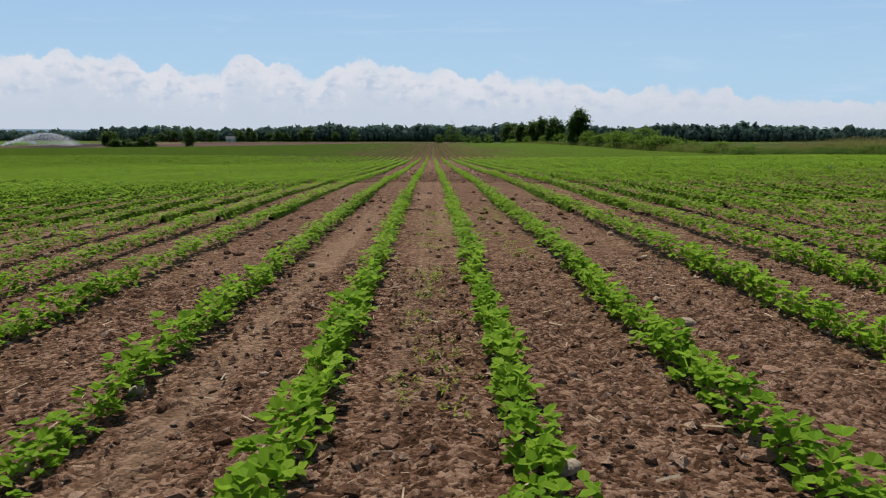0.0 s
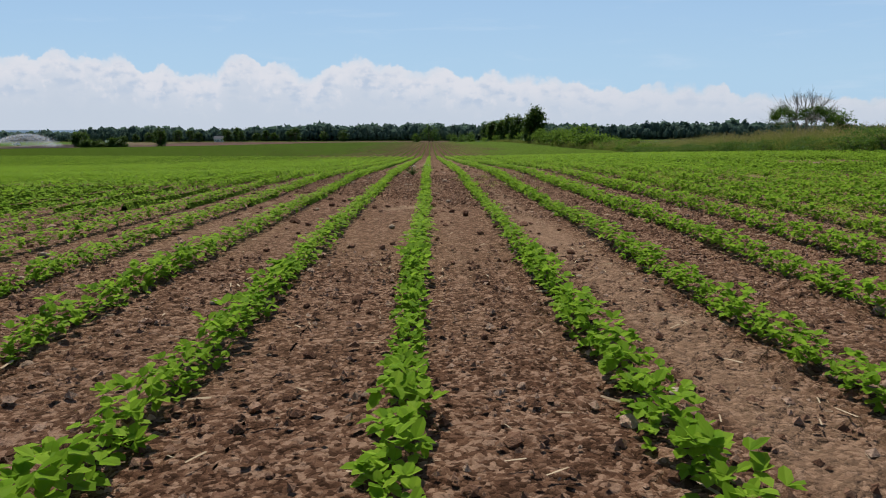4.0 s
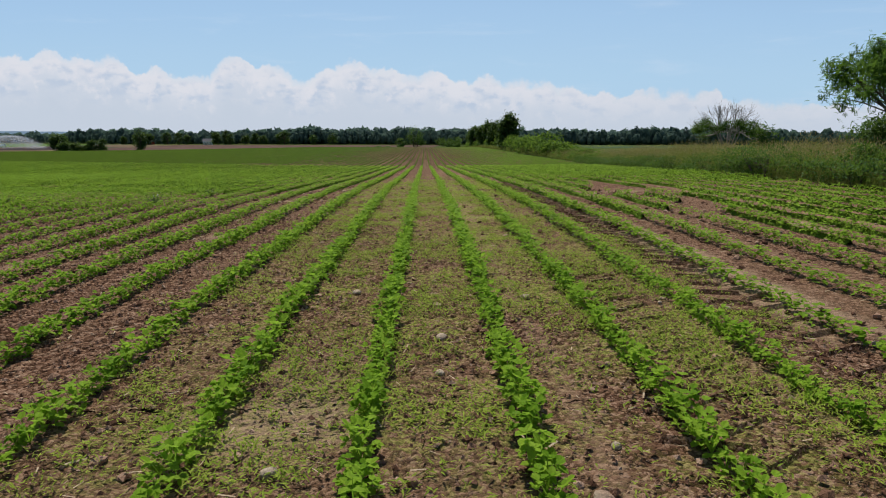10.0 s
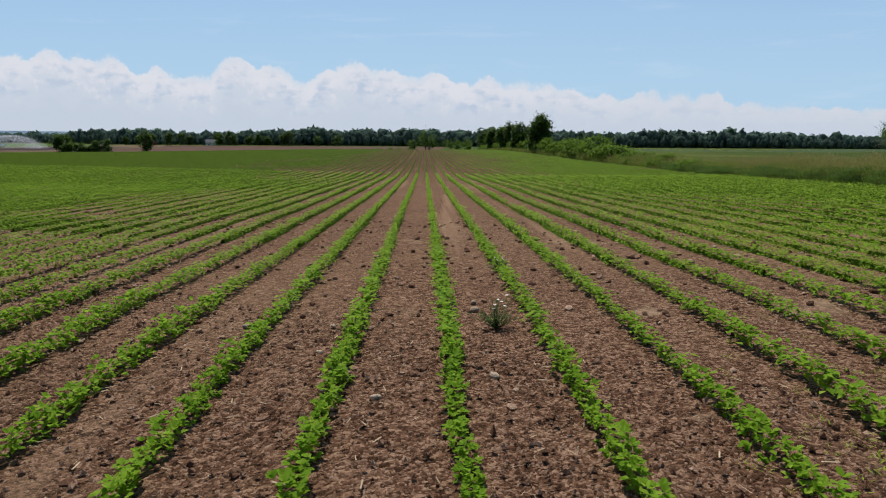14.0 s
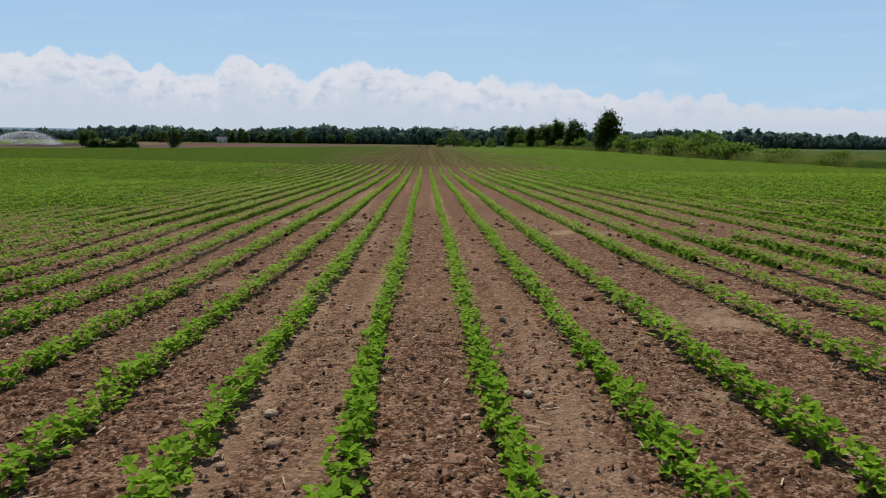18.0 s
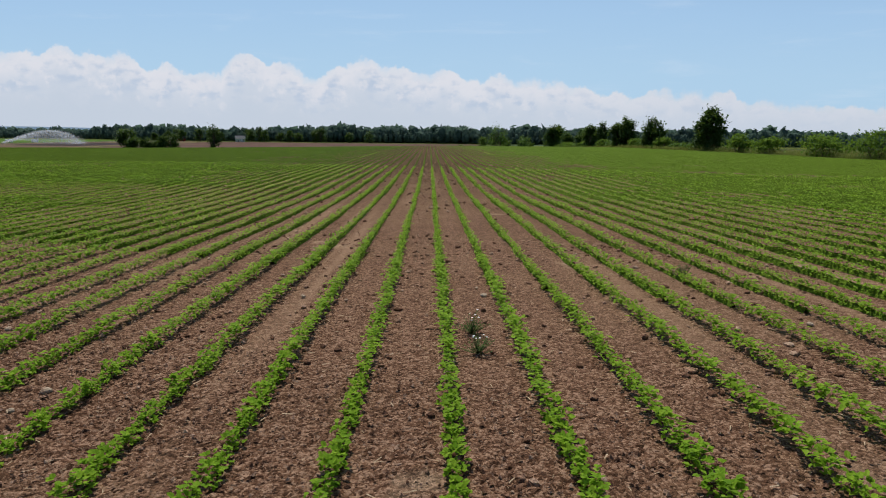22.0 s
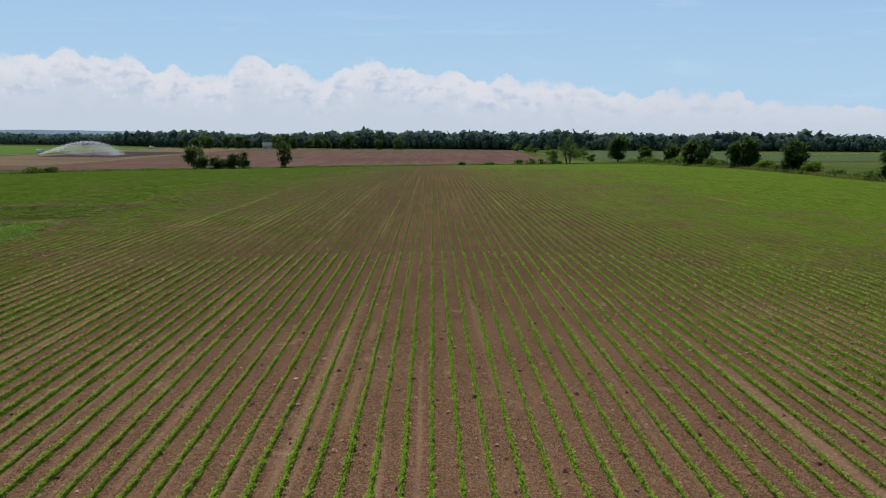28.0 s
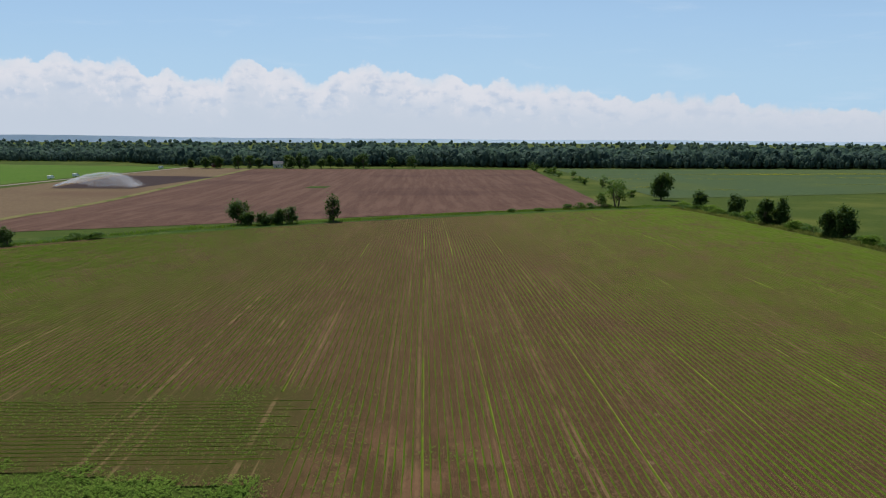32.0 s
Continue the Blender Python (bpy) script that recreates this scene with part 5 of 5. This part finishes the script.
WOOD = [wood_tree(200 + i, 105) for i in range(7)]
WOOD_LOW = [wood_tree(220 + i, 20) for i in range(6)]
FRONT = [(-2600, 1500), (-1400, 1080), (-700, 905), (-480, 876), (-345, 775), (-250, 775), (-130, 780), (-60, 772), (60, 748), (250, 738), (600, 745), (1200, 820), (2600, 1100)]
fxs, fys = [p[0] for p in FRONT], [p[1] for p in FRONT]
r = np.random.RandomState(99)
near_w, far_w = [], []
off, gap = 0.0, 6.0
while off < 2900:
    half = 900 + off * .75
    xs = np.arange(-half - 200, half, gap) + r.uniform(-.4, .4, int(math.ceil((2 * half + 200) / gap)))[:len(np.arange(-half - 200, half, gap))] * gap
    ys = np.interp(xs, fxs, fys) + off + r.uniform(-.4, .4, len(xs)) * gap + 14 * value_noise(xs, xs * 0, 40, 33) * (off < 30)
    hs = (9 + 6 * value_noise(xs, ys, 30, 34) + 8 * value_noise(xs, ys * .3, 130, 35)) * (.74 + .42 * r.rand(len(xs)) ** 1.6) * (0.7 if off == 0 else 1.0)
    for dst, s in ((near_w, (off < 26) & (np.abs(xs + 20) < 760)), (far_w, ~((off < 26) & (np.abs(xs + 20) < 760)))):
        if s.any():
            dst.append(np.stack([xs[s], ys[s], hs[s]], 1))
    off += gap
    gap = 6.2 + off * .068


def woods(name, lists, shapes, label, seed, wide):
    q = np.concatenate(lists)
    r = np.random.RandomState(seed)
    k = r.randint(0, len(shapes), len(q))
    out = []
    for i, (a, b) in enumerate(shapes):
        s = k == i
        sz = np.stack([q[s, 2] * wide, q[s, 2] * wide, q[s, 2]], 1) * r.uniform(.85, 1.15, (s.sum(), 3))
        out.append(spread(a, b, np.stack([q[s, 0], q[s, 1], land(q[s, 0], q[s, 1]) - .8], 1), r.uniform(0, 6.28, s.sum()), sz))
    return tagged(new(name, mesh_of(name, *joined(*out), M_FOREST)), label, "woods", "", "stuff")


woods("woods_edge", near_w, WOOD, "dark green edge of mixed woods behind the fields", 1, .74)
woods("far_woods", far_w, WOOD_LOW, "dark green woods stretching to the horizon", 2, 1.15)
for i, (a, b, hh, ww) in enumerate([(-302, 722, 12, 9), (-288, 724, 13, 9), (-268, 720, 15, 11), (-248, 726, 12, 8), (-214, 724, 14, 9), (-207, 730, 16, 9), (-184, 726, 12, 9), (-140, 722, 17, 12), (-318, 726, 10, 7), (-166, 735, 11, 9), (-112, 745, 13, 10), (-90, 748, 14, 12), (-296, 730, 14, 11), (-258, 728, 13, 11), (-220, 732, 15, 11), (-200, 722, 13, 10), (-176, 738, 13, 10), (-146, 726, 15, 11)]):
    tree(a, b, hh, ww, "dark green farmyard tree beyond the ploughed field", M_DARKTREE, 300 + i, .02, 1500, .75, 26, group="farmyard trees", tight=.9)

# ---- farm buildings, vans ----
def box(x0, x1, y0, y1, z0, z1):
    bm = bmesh.new()
    bmesh.ops.create_cube(bm, size=1.0)
    for q in bm.verts:
        q.co = Vector(((x0 + x1) / 2 + q.co.x * (x1 - x0), (y0 + y1) / 2 + q.co.y * (y1 - y0), (z0 + z1) / 2 + q.co.z * (z1 - z0)))
    return bm


def house(x, y, turn, w, d, h, roof_h, wall_mat, label, name="house", windows=3):
    t = thing(name, label, "house" if name == "house" else "shed", x, y, float(land(x, y)) - .1)
    t.rotation_euler = (0, 0, radians(turn))
    part("wall", box(-w / 2, w / 2, -d / 2, d / 2, 0, h), wall_mat, t)
    bm = bmesh.new()
    o = .4
    P = [(-w / 2 - o, -d / 2 - o, h - .1), (w / 2 + o, -d / 2 - o, h - .1), (w / 2 + o, d / 2 + o, h - .1), (-w / 2 - o, d / 2 + o, h - .1), (-w / 2 - o, 0, h + roof_h), (w / 2 + o, 0, h + roof_h)]
    q = [bm.verts.new(p) for p in P]
    for f in ((0, 1, 5, 4), (2, 3, 4, 5), (0, 4, 3), (1, 2, 5), (3, 2, 1, 0)):
        bm.faces.new([q[i] for i in f])
    part("roof", bm, M_ROOF, t, "grey pitched roof")
    for i in range(windows):
        cx = -w / 2 + w * (i + .5) / windows
        wd = part("window", box(cx - .55, cx + .55, -d / 2 - .06, -d / 2 - .01, h * .35, h * .35 + 1.3), M_WHITE, t)
        part("pane", box(cx - .45, cx + .45, -d / 2 - .09, -d / 2 - .062, h * .35 + .1, h * .35 + 1.2), M_PANE, wd, "dark pane")
    part("door", box(-w / 2 + w / windows - .5, -w / 2 + w / windows + .5, -d / 2 - .06, -d / 2 - .01, 0, 2.05), M_PANE, t, "dark door")
    return t


house(-234, 750, 12, 10, 7, 3.6, 3.2, M_WHITE, "white farmhouse with grey pitched roof among trees")
house(-300, 750, -8, 8, 6, 3.2, 2.6, M_RED, "red wooden barn with grey roof", "barn", 2)


def van(x, y, turn):
    t = thing("van", "white delivery van parked beside the gravel road", "van", x, y, float(land(x, y)) + .06, "vans by the road")
    t.rotation_euler = (0, 0, radians(turn))
    bm = bmesh.new()
    prof = [(-3.0, .45), (-3.0, 2.5), (-2.8, 2.65), (1.5, 2.65), (2.3, 1.6), (3.0, 1.35), (3.1, .45)]
    a = [bm.verts.new((px, -1.0, pz)) for px, pz in prof]
    b = [bm.verts.new((px, 1.0, pz)) for px, pz in prof]
    bm.faces.new(a), bm.faces.new(b[::-1])
    for i in range(len(prof)):
        j = (i + 1) % len(prof)
        bm.faces.new([a[j], a[i], b[i], b[j]])
    bmesh.ops.recalc_face_normals(bm, faces=bm.faces)
    part("body", bm, M_WHITE, t)
    part("window", box(1.0, 1.9, -1.02, 1.02, 1.65, 2.2), M_PANE, t, "dark side windows")
    for sx_ in (-1.9, 2.0):
        for sy_ in (-.9, .9):
            bm = bmesh.new()
            bmesh.ops.create_cone(bm, cap_ends=True, segments=14, radius1=.38, radius2=.38, depth=.26, matrix=pose(sx_, sy_, .38, 90, 0, 0))
            part("wheel", bm, M_TYRE, t)


van(-362, 588, 84)
van(-345, 716, 80)
van(-366, 560, 84)

# ---- irrigation spray ----
def spray_material():
    m, n, l = nodes_of("water_spray")
    b = n["Principled BSDF"]
    b.inputs["Base Color"].default_value = (.9, .93, .96, 1)
    b.inputs["Roughness"].default_value = .4
    t = n.new("ShaderNodeBsdfTransparent")
    tl = n.new("ShaderNodeBsdfTranslucent")
    tl.inputs[0].default_value = (.9, .93, .96, 1)
    m1, m2 = n.new("ShaderNodeMixShader"), n.new("ShaderNodeMixShader")
    m1.inputs[0].default_value, m2.inputs[0].default_value = .5, .17
    l.new(b.outputs[0], m1.inputs[1]), l.new(tl.outputs[0], m1.inputs[2])
    l.new(t.outputs[0], m2.inputs[1]), l.new(m1.outputs[0], m2.inputs[2])
    l.new(m2.outputs[0], n["Material Output"].inputs[0])
    return m


r = np.random.RandomState(8)
N = 9000
u = r.rand(N) ** .75
arc = 8.2 * 4 * (u ** 1.25) * (1 - u ** 1.25) ** .8 * .92
fall = 1 - np.where(u > .12, r.rand(N) ** 1.7, .08 * r.rand(N)) * np.clip(u * 2.2, 0, 1)
pz = 1.6 + arc * np.clip(fall, 0, 1) + r.normal(0, .25, N)
px = -314 + 53 * u + r.normal(0, .4, N)
py = 472 + r.normal(0, 1, N) * (0.6 + 4.5 * u)
DROP = (np.array([(-.5, 0, -.7), (.5, 0, -.7), (.4, 0, .8), (-.4, 0, .8)], float), np.array([(0, 1, 2, 3)]))
v, f = spread(*DROP, np.stack([px, py, land(px, py) + np.clip(pz, .4, None)], 1), r.uniform(0, 6.28, N), r.uniform(.2, .5, N), r.uniform(-.6, .6, N))
tagged(new("water_spray", mesh_of("water_spray", v, f, spray_material())), "arching white spray of irrigation water", "water", "", "stuff")
cart = thing("irrigation_gun", "grey irrigation gun on a small wheeled stand", "irrigation gun", -314, 472, float(land(-314, 472)) + .08)
part("stand", mesh_of("stand", *joined(tube((-.6, -.5, 0), (0, 0, 1.2), .06, .05), tube((.6, -.5, 0), (0, 0, 1.2), .06, .05), tube((0, .7, 0), (0, 0, 1.2), .06, .05)), M_ROOF), M_ROOF, cart)
part("barrel", mesh_of("barrel", *tube((-.1, 0, 1.15), (1.3, 0, 1.9), .09, .05, 8), M_ROOF), M_ROOF, cart)

# yellow weeds flowering in the bluish field
ex, ey = [], []
for a, b, ra, rb, k in [(330, 640, 70, 16, 700), (160, 560, 30, 10, 200), (75, 560, 30, 14, 300), (70, 470, 14, 6, 120), (110, 450, 18, 6, 120), (240, 500, 40, 8, 250), (150, 620, 40, 8, 150), (235, 628, 80, 7, 700), (300, 580, 60, 5, 700), (235, 630, 70, 9, 1500), (330, 642, 60, 8, 900)]:
    q = r.normal(0, .5, (k, 2))
    ex.append(a + q[:, 0] * ra), ey.append(b + q[:, 1] * rb)
ex, ey = np.concatenate(ex), np.concatenate(ey)
v, f = joined(*mix_scatter(CLUMPS, ex, ey, land(ex, ey) + .1, r.uniform(2.5, 4.5, len(ex)), r))
tagged(new("yellow_weeds", mesh_of("yellow_weeds", v, f, M_YELLOW)), "yellow flowering weeds in the green field", "weeds", "", "stuff")


# tyre tread pressed into the soil of two lanes
LUG = (np.array([(-.17, -.035, -.01), (.17, -.015, -.01), (.17, .045, -.01), (-.17, .03, -.01), (-.15, -.012, .026), (.15, .006, .026), (.15, .022, .026), (-.15, .012, .026)], float), np.array([(0, 1, 5, 4), (1, 2, 6, 5), (2, 3, 7, 6), (3, 0, 4, 7), (4, 5, 6, 7)]))
for x0, x1, y0, y1 in ((18.12, 18.62, 4.2, 24), (17.32, 17.52, 5.2, 9.5)):
    ly = np.arange(y0, y1, .16)
    odd = np.arange(len(ly)) % 2
    lx = x0 + (x1 - x0) * np.clip((ly - y0) / 4.5, 0, 1) + np.where(odd, .13, -.13)
    v, f = spread(*LUG, np.stack([lx, ly, land(lx, ly) + tilth(lx, ly) + .008], 1), np.where(odd, .45, -.45) + r.uniform(-.12, .12, len(ly)), r.uniform(.8, 1.15, len(ly)))
    tagged(new("tyre_tread_marks", mesh_of("tyre_tread_marks", v, f, M_SOIL)), "tractor tyre tread marks pressed into the soil", "tyre marks", "", "stuff")
